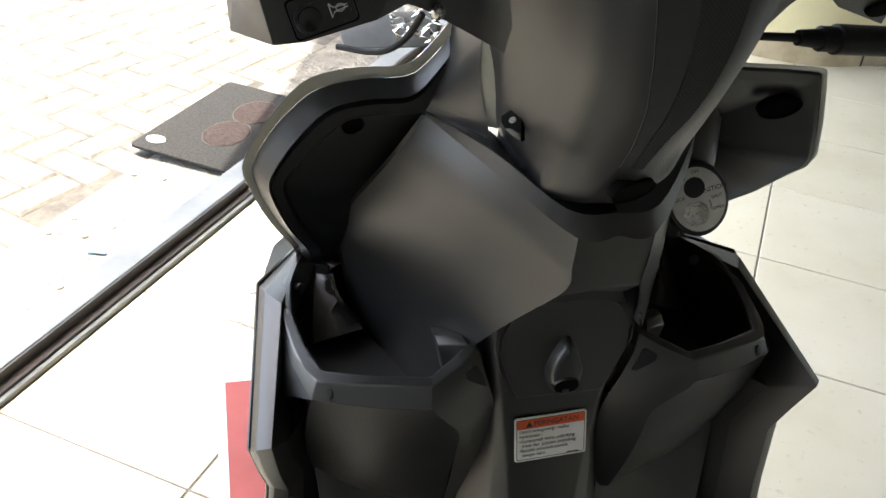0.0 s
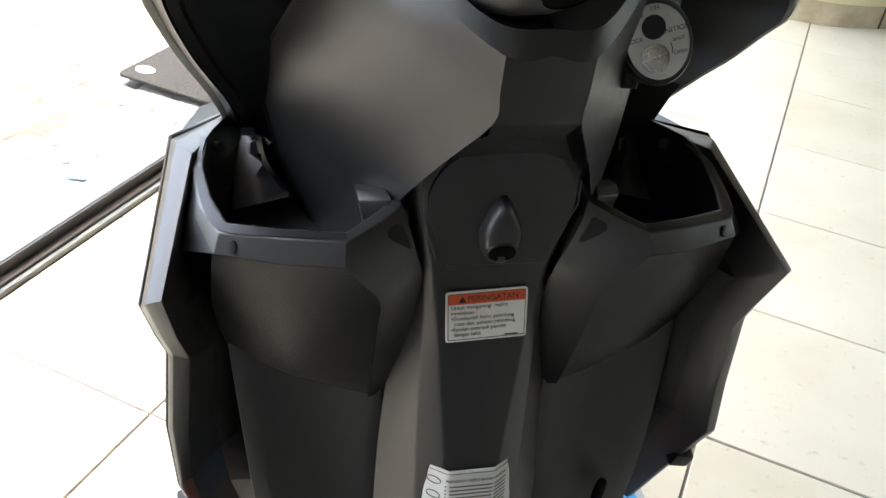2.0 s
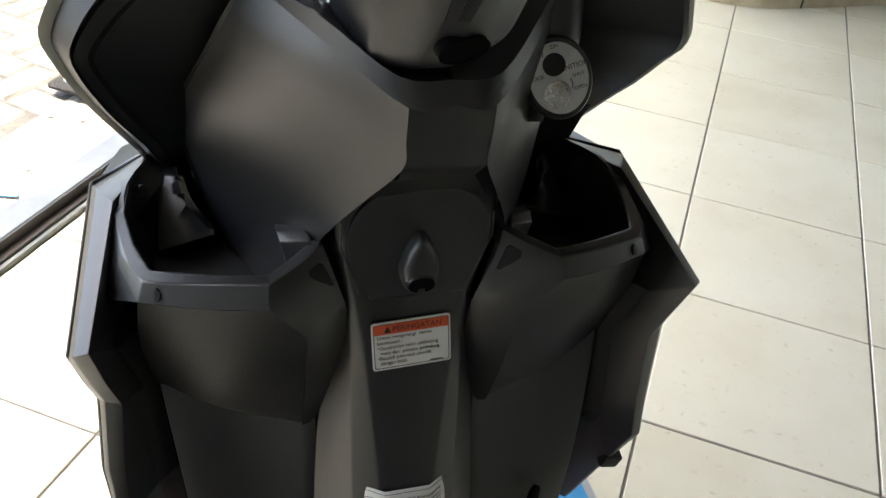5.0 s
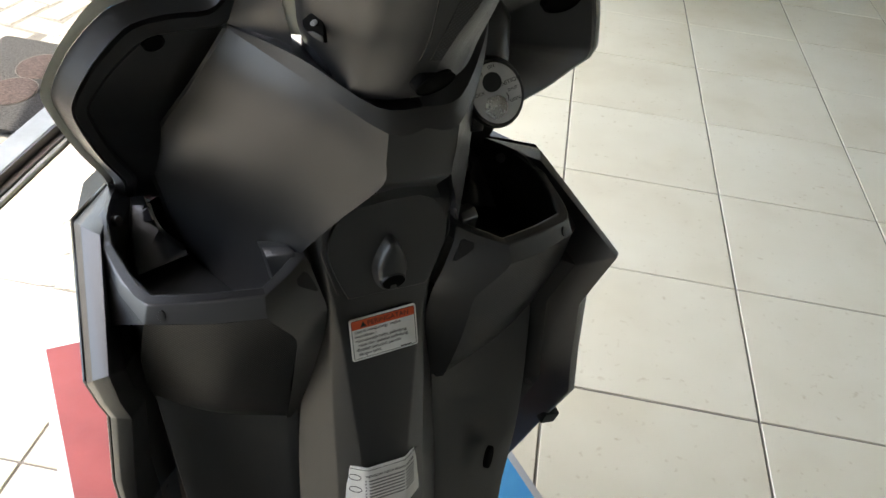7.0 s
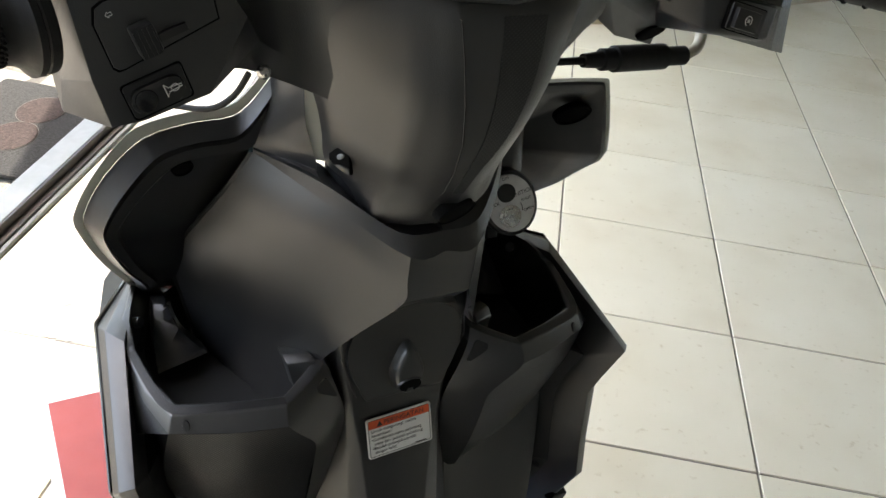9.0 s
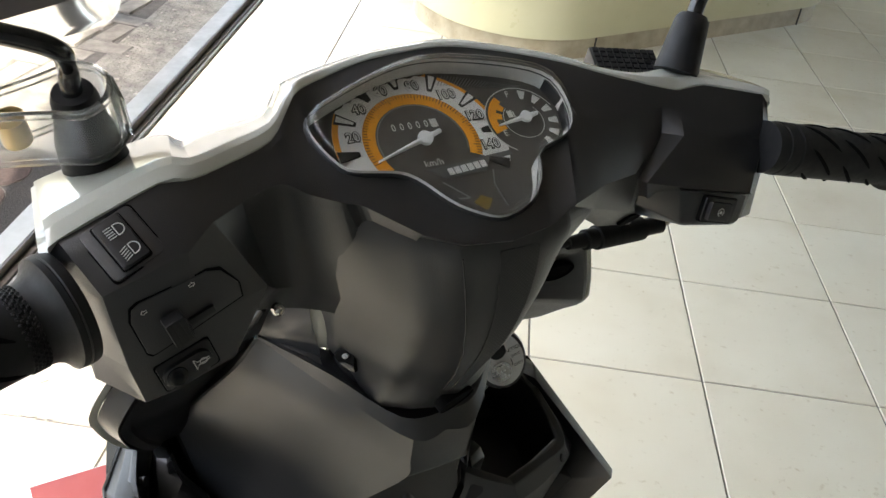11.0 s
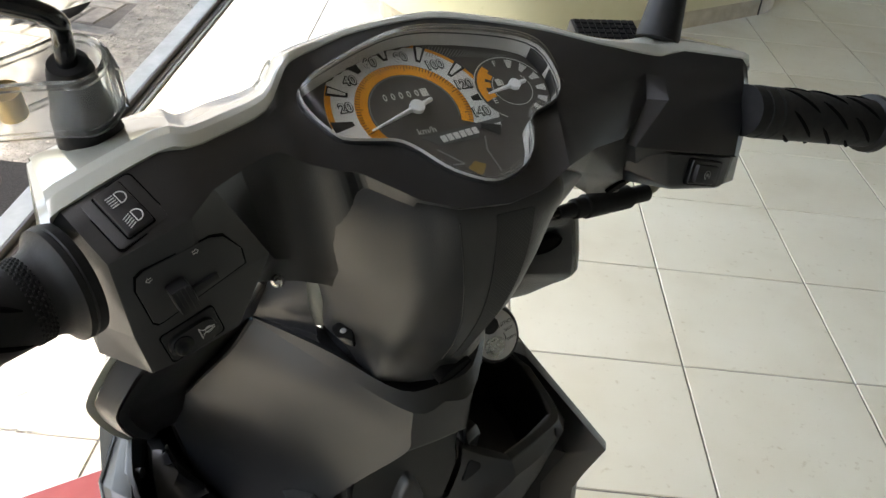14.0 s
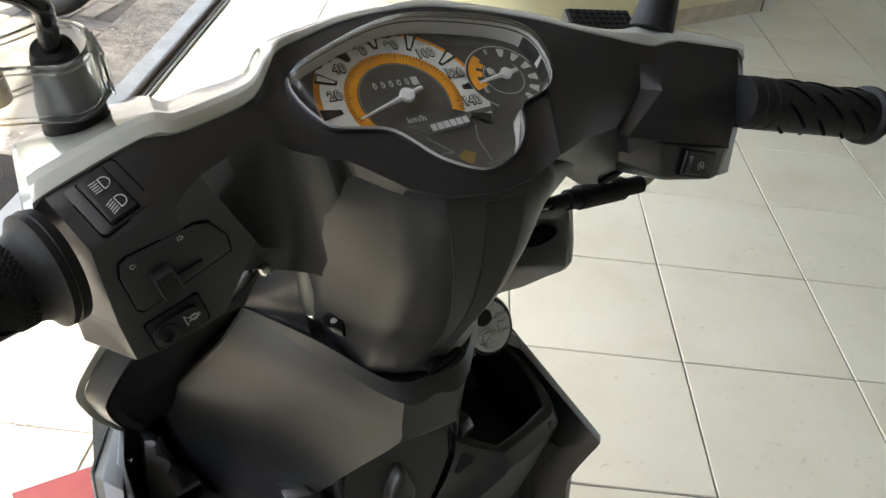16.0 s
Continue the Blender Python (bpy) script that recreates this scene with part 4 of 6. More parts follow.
RIDGE = [(-.2210, -.0400, 1.0529), (-.2218, -.0775, 1.0799), (-.1866, -.0775, 1.0918), (-.1718, -.0645, 1.0947), (-.1547, -.0540, 1.0944), (-.1335, -.0460, 1.0946), (-.1190, -.0465, 1.0862), (-.1062, -.0533, 1.0827), (-.0945, -.0594, 1.0803), (-.0747, -.0797, 1.0716), (-.0565, -.0900, 1.0680),
         (-.0302, -.0950, 1.0666), (-.0071, -.0940, 1.0686), (.0085, -.0930, 1.0772), (.0423, -.0780, 1.0733), (.0731, -.0700, 1.0692), (.1100, -.0500, 1.0786), (.1149, -.0620, 1.0820), (.1323, -.0640, 1.0792), (.1839, -.0690, 1.0702), (.2048, -.0600, 1.0592)]
BELLY = [(-.2232, -.0450, 1.0297), (-.2163, -.0810, 1.0437), (-.1871, -.0795, 1.0540), (-.1512, -.0735, 1.0611), (-.1387, -.0520, 1.0410), (-.1186, -.0360, 1.0244), (-.0985, -.0390, 1.0137), (-.0830, -.0505, 1.0150), (-.0700, -.0440, 1.0260), None, None,
         None, None, None, (.0430, -.0740, 1.0558), (.0898, -.0580, 1.0325), (.0786, -.0680, 1.0636), (.0799, -.0740, 1.0639), (.1035, -.0830, 1.0605), (.1611, -.0870, 1.0461), (.1842, -.0750, 1.0421)]
HEEL = [(-.2253, -.0540, 1.0190), (-.2112, -.0830, 1.0235), (-.1985, -.0820, 1.0242), (-.1700, -.0800, 1.0317), (-.1502, -.0500, 1.0277), (-.1240, -.0360, 1.0128), (-.1014, -.0310, .9997), (-.0830, -.0360, .9920), (-.0700, -.0400, .9980), None, None,
        None, None, None, (.0717, -.0520, 1.0233), (.1087, -.0450, 1.0112), (.1017, -.0550, 1.0273), (.1051, -.0600, 1.0293), (.1365, -.0650, 1.0232), (.1938, -.0650, 1.0066), (.2186, -.0550, .9982)]


# instrument panel
DASH = plane_at((-.014, -.010, 1.074), (-.045, -.42, .90), (math.cos(radians(-4)), math.sin(radians(-4)), 0))
GLASS = [(-.064, .017), (-.058, .022), (-.041, .030), (-.024, .037), (-.007, .042), (.009, .043), (.024, .041), (.042, .037), (.060, .031), (.070, .023), (.072, .011), (.070, -.001), (.065, -.009), (.057, -.0135), (.047, -.0165), (.0405, -.022), (.037, -.031), (.032, -.039), (.025, -.045), (.015, -.049), (.006, -.0497), (-.0025, -.046), (-.011, -.040), (-.017, -.033), (-.022, -.026), (-.028, -.020), (-.035, -.0172), (-.045, -.0153), (-.0545, -.0125), (-.0585, -.007), (-.062, .000), (-.0645, .0085)]


def closed_curve(pts, n):
    p = [V(u, v, 0) for u, v in pts]
    q = catmull([p[-1]] + p + [p[0], p[1]], n)
    return [(a.x, a.y) for a in q[n:-n - 1]]


def shrink(pts, g, c=(.006, .004)):
    return [(c[0] + (u - c[0]) * g, c[1] + (v - c[1]) * g) for u, v in pts]


GL = closed_curve(GLASS, 2)


def glass_span(u):
    """Lowest and highest edge of the glass at u, or None beside it."""
    vs = []
    for (x1, y1), (x2, y2) in zip(GL, GL[1:] + GL[:1]):
        if (x1 > u) != (x2 > u):
            vs.append(y1 + (y2 - y1) * (u - x1) / (x2 - x1))
    return (min(vs), max(vs)) if len(vs) > 1 else None


GLASS_AT = pose(-.0265, -.0167, .0102) @ BAR @ DASH      # where the dash sits in the room


def bar_sections():
    """The four lines, filled in below the lip and refined round the glass."""
    keys = []
    for a, b, c, d in zip(SEAM, RIDGE, BELLY, HEEL):
        a, b = Vector(a), Vector(b)
        keys.append((a, b, Vector(c) if c else b + V(.0003, .0032, -.0030), Vector(d) if d else b + V(0, .030, -.010)))
    fine = [catmull([k[q] for k in keys], 6) for q in range(4)]
    for i in range(len(keys) - 1):
        n = 6 if 4 <= i <= 13 else 1
        for k in range(n):
            yield (fine[0][6 * i + k], *(fine[q][6 * i + k] if i < 8 else keys[i][q].lerp(keys[i + 1][q], k / n) for q in (1, 2, 3)))
    yield keys[-1]


def bar_cover(bm):
    inv = GLASS_AT.inverted()
    rings, soft = [], set()
    for A, B, C, D in bar_sections():
        u = (inv @ A.lerp(B, .5)).x
        span = glass_span(u)
        if span:
            g = [GLASS_AT @ V(u, v, h) for v, h in ((span[1] + .0010, -.0002), (span[1] + .0004, -.0125), (span[0] - .0004, -.0125), (span[0] - .0010, -.0002))]
        else:
            # beside the glass the cover falls away gently from the level of the dash
            near = max(0, 1 - (max(-.0645 - u, u - .072)) / .034)
            near = near * near * (3 - 2 * near)
            v0 = .010 if u < 0 else .004
            g = [A.lerp(B, t).lerp(GLASS_AT @ V(u, v0 + d, -.0004), near) for t, d in ((.40, .004), (.46, .0013), (.54, -.0013), (.60, -.004))]
        rings.append([bm.verts.new(p) for p in (A + V(0, .03, -.02), A, *g, B, C, D, D + V(0, .03, .015))])
        soft |= set(rings[-1][2:6])
    n = len(rings[0])
    for p, q in zip(rings, rings[1:]):
        for i in range(n):
            bm.faces.new((p[i], p[(i + 1) % n], q[(i + 1) % n], q[i]))
    for r in (rings[0], rings[-1]):
        bm.faces.new(r)
    bmesh.ops.recalc_face_normals(bm, faces=bm.faces)
    es = [e for e in bm.edges if not (set(e.verts) & soft) and e.calc_face_angle(0) > radians(12)]
    bmesh.ops.bevel(bm, geom=es, offset=.0022, segments=3, affect="EDGES", profile=.5, clamp_overlap=True)


bm = bmesh.new()
bar_cover(bm)
bar = part("handlebar_cover", bm, BLACK, scooter, smooth=30)
bar.matrix_basis = HOME

# white front half of the cover: a lip along the seam, then a broad glossy top
BROW = [(-.2258, .0080, 1.0875), (-.2240, .0085, 1.0890), (-.1707, .0196, 1.0947), (-.1606, .0093, 1.0943), (-.1412, .0179, 1.0934), (-.1143, .0240, 1.0948), (-.1031, .0310, 1.1039), (-.0959, .0258, 1.1111), (-.0754, .0322, 1.1124), (-.0468, .0299, 1.1185), (-.0054, .0255, 1.1222),
        (.0186, .0172, 1.1205), (.0399, .0067, 1.1184), (.0612, -.0048, 1.1155), (.0795, -.0179, 1.1115), (.1045, -.0250, 1.1075), (.1345, -.0180, 1.1037), (.1535, -.0149, 1.1000), (.1679, -.0269, 1.1011), (.1952, -.0475, 1.0946), (.1975, -.0522, 1.0895)]


def bar_front(bm):
    rows = [[] for _ in range(7)]
    for a, e in zip(SEAM, BROW):
        a, e = Vector(a), Vector(e)
        k = min(1, (e - a).length / .045)
        rows[0].append(a + V(0, .001, -.003))
        rows[1].append(a + V(0, -.0006, .0010))
        rows[2].append(a.lerp(e, .10) + V(0, 0, .0014 + .0036 * k))
        rows[3].append(a.lerp(e, .20) + V(0, 0, .0016 + .0050 * k))
        rows[4].append(a.lerp(e, .93) + V(0, 0, .0008 + .0012 * k))
        rows[5].append(e + V(0, .001, -.0010))
        rows[6].append(e + V(0, .006, -.05))
    sheet(bm, rows, 3, 1)
    for i, s_ in ((0, -1), (-1, 1)):
        end = [r[i] for r in rows]
        sheet(bm, [end, [p + V(.004 * s_, .001, -.003) for p in end], [p + V(.003 * s_, .004, -.030) for p in end]], 1, 1)
bm = bmesh.new()
bar_front(bm)
front = part("handlebar_front", bm, CREAM, scooter, "glossy pearl white handlebar front", smooth=55, rounded=.0012)
front.matrix_basis = HOME

# starter box under the throttle side
bm = bmesh.new()
loft(bm, [[V(.0860, -.062, 1.062), V(.1030, -.0815, 1.0590), V(.1600, -.0868, 1.0462), V(.178, -.05, 1.044)],
          [V(.0900, -.060, 1.040), V(.1045, -.0860, 1.0370), V(.1545, -.0900, 1.0290), V(.172, -.05, 1.030)],
          [V(.0980, -.050, 1.026), V(.1100, -.0840, 1.0330), V(.1500, -.0890, 1.0262), V(.165, -.045, 1.024)],
          [V(.1020, -.036, 1.022), V(.1130, -.0600, 1.0270), V(.1480, -.0640, 1.0230), V(.160, -.035, 1.022)]])
part("starter_box", bm, BLACK, bar, rounded=0.0018)
bm = bmesh.new()
slab(bm, ellipse(.0110, .0058, 24), plane_at((.0985, -.0500, 1.0245), (.1, -.80, -.45), (1, .1, .12)) @ pose(0, 0, .004), .010, .0006)
part("cover_hole", bm, GAP_SHADE, bar, "dark oval fixing hole")

def switch_plate(at, normal, right, outline, height, mat, name, parent, label="", bev=.0008, joint=0.0):
    m = plane_at(at, normal, right)
    b = bmesh.new()
    slab(b, outline, m @ pose(0, 0, height), height + .003, bev)
    plate = part(name, b, mat, parent, label)
    # the open joint round the plate, its shade a near-black slab
    cu, cv = sum(p[0] for p in outline) / len(outline), sum(p[1] for p in outline) / len(outline)
    b = bmesh.new()
    slab(b, [(u + .0007 * (1 if u > cu else -1), v + .0007 * (1 if v > cv else -1)) for u, v in outline], m @ pose(0, 0, .0002 + joint), .003)
    part("joint", b, GAP_SHADE, plate)
    return plate, m


def lamp_symbol(m, parent, low):
    """Headlamp symbol: a bowl and five rays."""
    b = bmesh.new()
    bowl = [V(.0006 + .0026 * math.cos(radians(a)), .0026 * math.sin(radians(a)), 0) for a in range(-90, 91, 15)]
    bowl = [V(-.0004, -.0026, 0)] + bowl + [V(-.0004, .0026, 0), V(-.0004, -.0026, 0)]
    tube(b, [m @ p for p in bowl], .00026, 6)
    for k in range(5):
        y = -.0024 + .0012 * k
        dy = -.0010 if low else 0
        tube(b, [m @ V(-.0013, y, 0), m @ V(-.0046, y + dy, 0)], .00022, 6)
    return part("symbol", b, MARK_WHITE, parent, "white printed lamp symbol")


UP_N, UP_R = (-.221, -.476, .851), (.93, .18, .33)
plate_b, mb = switch_plate((-.2088, -.0630, 1.0929), UP_N, UP_R, round_rect(.0235, .0262, .0025), .0009, BLACK, "beam_switch_plate", bar, "", .0006)
sw, _ = switch_plate((-.2090, -.0628, 1.0929), UP_N, UP_R, round_rect(.0122, .0226, .0012), .0032, SWITCH, "beam_rocker", plate_b, "black rocker switch", joint=.0010)
lamp_symbol(mb @ pose(.0012, .0048, .0034), sw, False)
lamp_symbol(mb @ pose(.0012, -.0056, .0034), sw, True)

LO_N, LO_R = (.024, -.997, .073), (.94, .05, .33)
plate_i, mi = switch_plate((-.1917, -.0788, 1.0645), LO_N, LO_R, [(-.0205, -.0100), (-.0190, -.0122), (-.0165, -.0125), (.0245, -.0095), (.0258, -.0020), (.0215, .0080), (.0160, .0112), (.0110, .0118), (-.0130, .0142), (-.0170, .0130), (-.0197, .0075)], .0007, BLACK, "indicator_plate", bar, "", .0005)
bm = bmesh.new()
box(bm, mi @ pose(-.0052, -.0038, .0040), (.0090, .0128, .0080), .0014)
for k in range(5):
    box(bm, mi @ pose(-.0052 - .0038 + .0019 * k, -.0038, .0081), (.0006, .0112, .0008))
part("indicator_slider", bm, SWITCH, plate_i, "ribbed black indicator slider")
bm = bmesh.new()
box(bm, mi @ pose(.0060, -.0066, .0011), (.0120, .0034, .0020), .0005)
part("slider_slot", bm, SWITCH, plate_i)
for u, v, s_ in ((-.0131, .0094, -1), (.0083, .0094, 1)):
    bm = bmesh.new()
    pts = [(.0015 * s_, 0), (.0003 * s_, .0012), (.0003 * s_, .0006), (-.0011 * s_, .0006), (-.0011 * s_, -.0006), (.0003 * s_, -.0006), (.0003 * s_, -.0012), (.0015 * s_, 0)]
    tube(bm, [mi @ V(u + a, v + b, .0009) for a, b in pts], .0002, 6)
    part("arrow", bm, MARK_WHITE, plate_i, "small white arrow")

plate_h, mh = switch_plate((-.1918, -.0809, 1.0363), LO_N, (.94, .05, .31), round_rect(.0250, .0150, .0018), .0007, SWITCH, "horn_plate", bar, "", .0005)
bm = bmesh.new()
slab(bm, round_rect(.0225, .0112, .005, 6), mh @ pose(-.0004, -.0006, .0030), .003, .0008)
horn = part("horn_button", bm, SWITCH, plate_h, "black horn button")
bm = bmesh.new()
slab(bm, ellipse(.0048, .0050, 20, -.0058, -.0006), mh @ pose(0, 0, .0040), .002, .0014)
part("thumb_pad", bm, GLOSS_BLACK, horn)
bm = bmesh.new()
hp_ = [(.0026, .0028), (.0040, .0009), (.0095, .0005), (.0095, -.0005), (.0040, -.0009), (.0026, -.0028), (.0026, .0028)]
tube(bm, [mh @ V(a, b, .0033) for a, b in hp_], .00026, 6)
tube(bm, [mh @ V(.0066 + .0017 * math.cos(radians(a)), .0015 * math.sin(radians(a)), .0034) for a in range(0, 361, 30)], .00022, 6)
part("symbol", bm, MARK_WHITE, horn, "white horn symbol")

plate_s, ms = switch_plate((.1335, -.0876, 1.0408), (.01, -.985, .17), (1, -.03, -.29), round_rect(.0300, .0150, .0015), .0014, SWITCH, "starter_plate", bar)
bm = bmesh.new()
slab(bm, round_rect(.0205, .0115, .0012), ms @ pose(-.002, -.0004, .0042), .004, .001)
st = part("starter_button", bm, SWITCH, plate_s, "black starter rocker")
bm = bmesh.new()
tube(bm, [ms @ V(-.0022 + .0026 * math.cos(radians(a)), .0026 * math.sin(radians(a)) - .0004, .0044) for a in range(-40, 271, 20)], .00024, 6)
tube(bm, [ms @ V(-.0022 - .001 + .0005 * k, -.0004 + (.0009 if k % 2 else -.0009), .0044) for k in range(5)], .00022, 6)
part("symbol", bm, MARK_WHITE, st, "white start symbol")

# grips
def grip(side, a, b, flange, g0=1.0):
    d = (b - a)
    bm = bmesh.new()
    prof = [(0, .0150), (.02, .0172), (.09, .0172), (.10, .0160), (.11, .0172), (.5, .0170), (.93, .0170), (.94, .0205), (.985, .0208), (1.0, .0185)]
    tube(bm, [a + d * t for t, r in prof], [r * g0 for t, r in prof], 28)
    g = on_bar(part("grip", bm, RUBBER, scooter, "black rubber handlebar grip", smooth=30))
    x, y, z = basis(d, V(0, 0, 1))
    for ring in range(3):
        for k in range(6):
            # long slanting grooves, their shade put in as near-black strips
            bm = bmesh.new()
            pts = []
            for q in range(7):
                an = 2 * math.pi * (k + .5 * (ring % 2)) / 6 + .17 * q
                pts.append(a + d * (.17 + .25 * ring + .034 * q) + (x * math.cos(an) + y * math.sin(an)) * .0170 * g0)
            tube(bm, pts, [.0004, .0011, .0012, .0012, .0012, .0011, .0004], 6)
            part("groove", bm, GAP_SHADE, g)
    bm = bmesh.new()
    if flange:
        tube(bm, [a - d * .04, a - d * .035, a - d * .005, a + d * .0, a + d * .003, a + d * .022, a + d * .026, a + d * .033, a + d * .046, a + d * .066, a + d * .092], [.0190, .0226, .0230, .0224, .0228, .0226, .0214, .0204, .0182, .0168, .0160], 40)
        part("grip_flange", bm, RUBBER, g, smooth=30)
        bm = bmesh.new()
        for q in range(5):
            for k in range(40):
                an = 2 * math.pi * (k + .5 * (q % 2)) / 40
                p = a + d * (.096 + .011 * q) + (x * math.cos(an) + y * math.sin(an)) * .0159
                bmesh.ops.create_icosphere(bm, subdivisions=1, radius=.0008, matrix=Matrix.Translation(p))
        tube(bm, [a + d * .088, a + d * .148], .0158, 28)
        part("grip_knurl", bm, RUBBER, g, "knurled rubber ring")
    else:
        tube(bm, [a - d * .06, a + d * .02], .0150, 28)
        part("grip_collar", bm, RUBBER, g)


grip(1, V(.188, -.045, 1.048), V(.294, -.065, 1.0285), False, .90)
grip(-1, V(-.196, -.036, 1.045), V(-.315, -.070, 1.036), True, .93)

DIAL = DASH @ pose(0, 0, -.0095)
bm = bmesh.new()
slab(bm, shrink(GL, 1.01), DIAL @ pose(0, 0, .0020), .006)
gauge = on_bar(part("instrument_panel", bm, DIAL_DARK, scooter, "round speedometer with fuel gauge under a clear lens"))
bm = bmesh.new()
loft(bm, [[DASH @ V(u, v, d) for u, v in shrink(GL, g)] for g, d in ((1.030, -.0040), (1.020, -.0002), (1.012, .0010), (1.006, .0015), (1.002, .0015), (1.002, .0005))], True, False)
part("bezel", bm, BLACK, gauge, "black surround that rises to the lens", smooth=70)
bm = bmesh.new()
loft(bm, [[DASH @ V(u, v, d) for u, v in shrink(GL, g)] for g, d in ((1.004, .0035), (.998, -.0075))], True, False)
part("dial_wall", bm, DIAL_WALL, gauge, "satin grey wall round the dials")
bm = bmesh.new()
shell = ((.982, .0035), (1.0, .0040), (1.002, .0052), (.992, .0072), (.965, .0088), (.92, .0098), (.75, .0106), (.02, .0110), (.02, .0098), (.74, .0094), (.905, .0086), (.95, .0077), (.978, .0062), (.982, .0035))
loft(bm, [[DASH @ V(u, v, d) for u, v in shrink(GL, g)] for g, d in shell], True, False)
lens = part("lens", bm, LENS, gauge, "clear domed lens")
lens.visible_shadow = False

HUB, FUEL = (-.0090, .0020), (.0490, .0058)


def clip_shape(pts):
    """Keep a flat shape within the dial's outline."""
    out = []
    for u, v in pts:
        p = (u, v)
        for _ in range(24):
            inside = False
            j = len(GL) - 1
            for i in range(len(GL)):
                (x1, y1), (x2, y2) = GL[i], GL[j]
                if (y1 > p[1]) != (y2 > p[1]) and p[0] < (x2 - x1) * (p[1] - y1) / (y2 - y1) + x1:
                    inside = not inside
                j = i
            if inside:
                break
            p = (p[0] + (HUB[0] - p[0]) * .05, p[1] + (HUB[1] - p[1]) * .05)
        out.append(p)
    return out


def ring_part(name, mat, c, r0, r1, a0, a1, h, n=48, clip=False):
    b = bmesh.new()
    A = [(c[0] + r1 * math.cos(radians(a0 + (a1 - a0) * k / n)), c[1] + r1 * math.sin(radians(a0 + (a1 - a0) * k / n))) for k in range(n + 1)]
    B = [(c[0] + r0 * math.cos(radians(a0 + (a1 - a0) * k / n)), c[1] + r0 * math.sin(radians(a0 + (a1 - a0) * k / n))) for k in range(n + 1)]
    if clip:
        A, B = clip_shape(A), clip_shape(B)
    loft(b, [[DIAL @ V(*p, h) for p in A], [DIAL @ V(*p, h) for p in B]], False, False)
    return part(name, b, mat, gauge)


def polar(c, r, a):
    return (c[0] + r * math.cos(radians(a)), c[1] + r * math.sin(radians(a)))


ring_part("speed_band", DIAL_WHITE, HUB, .0285, .0440, 212, -24, .0024, 60, True)
ring_part("speed_rim", DIAL_ORANGE, HUB, .0418, .0438, 72, 8, .0027, 30, True)
ring_part("speed_rim", DIAL_ORANGE, HUB, .0410, .0440, 182, 148, .0027, 30, True)
ring_part("speed_ring", DIAL_ORANGE, HUB, .0233, .0297, 212, -24, .0026, 60, True)
ring_part("speed_disc", DIAL_DARK, HUB, .0, .0234, 360, 0, .0025, 48, True)
ring_part("disc_edge", MARK_GREY, HUB, .0222, .0228, 200, -18, .0028, 48)
bm = bmesh.new()
for k in range(0, 73):
    an = 197 - 29.8 * k / 9.0
    r0 = .0272 if k % 9 else .0258
    if an > -24:
        a, b = polar(HUB, r0, an), polar(HUB, .0296, an)
        tube(bm, [DIAL @ V(*a, .0027), DIAL @ V(*b, .0027)], .00022, 4)
part("fine_scale", bm, INK, gauge)
for k in range(8):
    an = 197 - 29.8 * (k + .5)
    w = 4.2
    bm = bmesh.new()
    q = clip_shape([polar(HUB, .0330, an - w * .5), polar(HUB, .0330, an + w * .5), polar(HUB, .0436, an + w), polar(HUB, .0436, an - w)])
    slab(bm, q, DIAL @ pose(0, 0, .0030), .0004)
    mk = part("scale_mark", bm, INK, gauge)
    if k in (1, 3, 4, 5):
        bm = bmesh.new()
        q = [polar(HUB, .0342, an - w * .25), polar(HUB, .0342, an + w * .25), polar(HUB, .0428, an + w * .55), polar(HUB, .0428, an - w * .55)]
        slab(bm, clip_shape(q), DIAL @ pose(0, 0, .0033), .0002)
        part("scale_mark_fill", bm, DIAL_WHITE, mk)
for n, an in ((20, 166.6), (40, 137), (60, 108), (80, 78.3), (100, 48.8), (120, 18.8), (140, -12)):
    u, v = polar(HUB, .0342, an)
    num = words(str(n), DIAL @ pose(u, v, .0031), .0078, INK, gauge, "numeral", wide=.88, bold=.00052)
    words(str(n), DIAL @ pose(u, v, .0034), .0078, DIAL_WHITE, num, "numeral_fill", wide=.88, bold=-.00012)
for k, ch in enumerate("00000"):
    words(ch, DIAL @ pose(HUB[0] - .0118 + .0043 * k, HUB[1] + .0102, .003), .0056, MARK_WHITE, gauge, "odometer_digit", wide=.75)
bm = bmesh.new()
box(bm, DIAL @ pose(HUB[0] + .0095, HUB[1] + .0102, .003), (.0036, .0048, .0002))
part("odometer_wheel", bm, MARK_WHITE, gauge)
# The pale step that the lens refracts, painted flat on the dial
bm = bmesh.new()
slab(bm, [(-.0150, -.0135), (.0330, -.0098), (.0345, -.0122), (.0190, -.0142), (.0165, -.0192), (-.0060, -.0198), (-.0108, -.0150)][::-1], DIAL @ pose(0, 0, .0027), .0003)
part("lens_step_band", bm, plain("lens_step_grey", (.10, .105, .105), .4), gauge, "grey band painted for the refraction of the lens step")
words("km/h", DIAL @ pose(HUB[0] + .0005, -.0104, .003), .0050, MARK_WHITE, gauge)
bm = bmesh.new()
for k in range(6):
    box(bm, DIAL @ pose(-.0020 + .0036 * k, -.0166 + .0003 * k, .003, 0, 0, 5), (.0029, .0038, .0002))
part("maker_plate", bm, MARK_WHITE, gauge, "row of pale grey printed blocks")
bm = bmesh.new()
slab(bm, [(.0074 + .0042 * math.cos(a) * (1 + .25 * math.sin(3 * a)), -.0359 + .0034 * math.sin(a) * (1 + .2 * math.cos(4 * a))) for a in (2 * math.pi * k / 22 for k in range(22))], DIAL @ pose(0, 0, .0028), .0004)
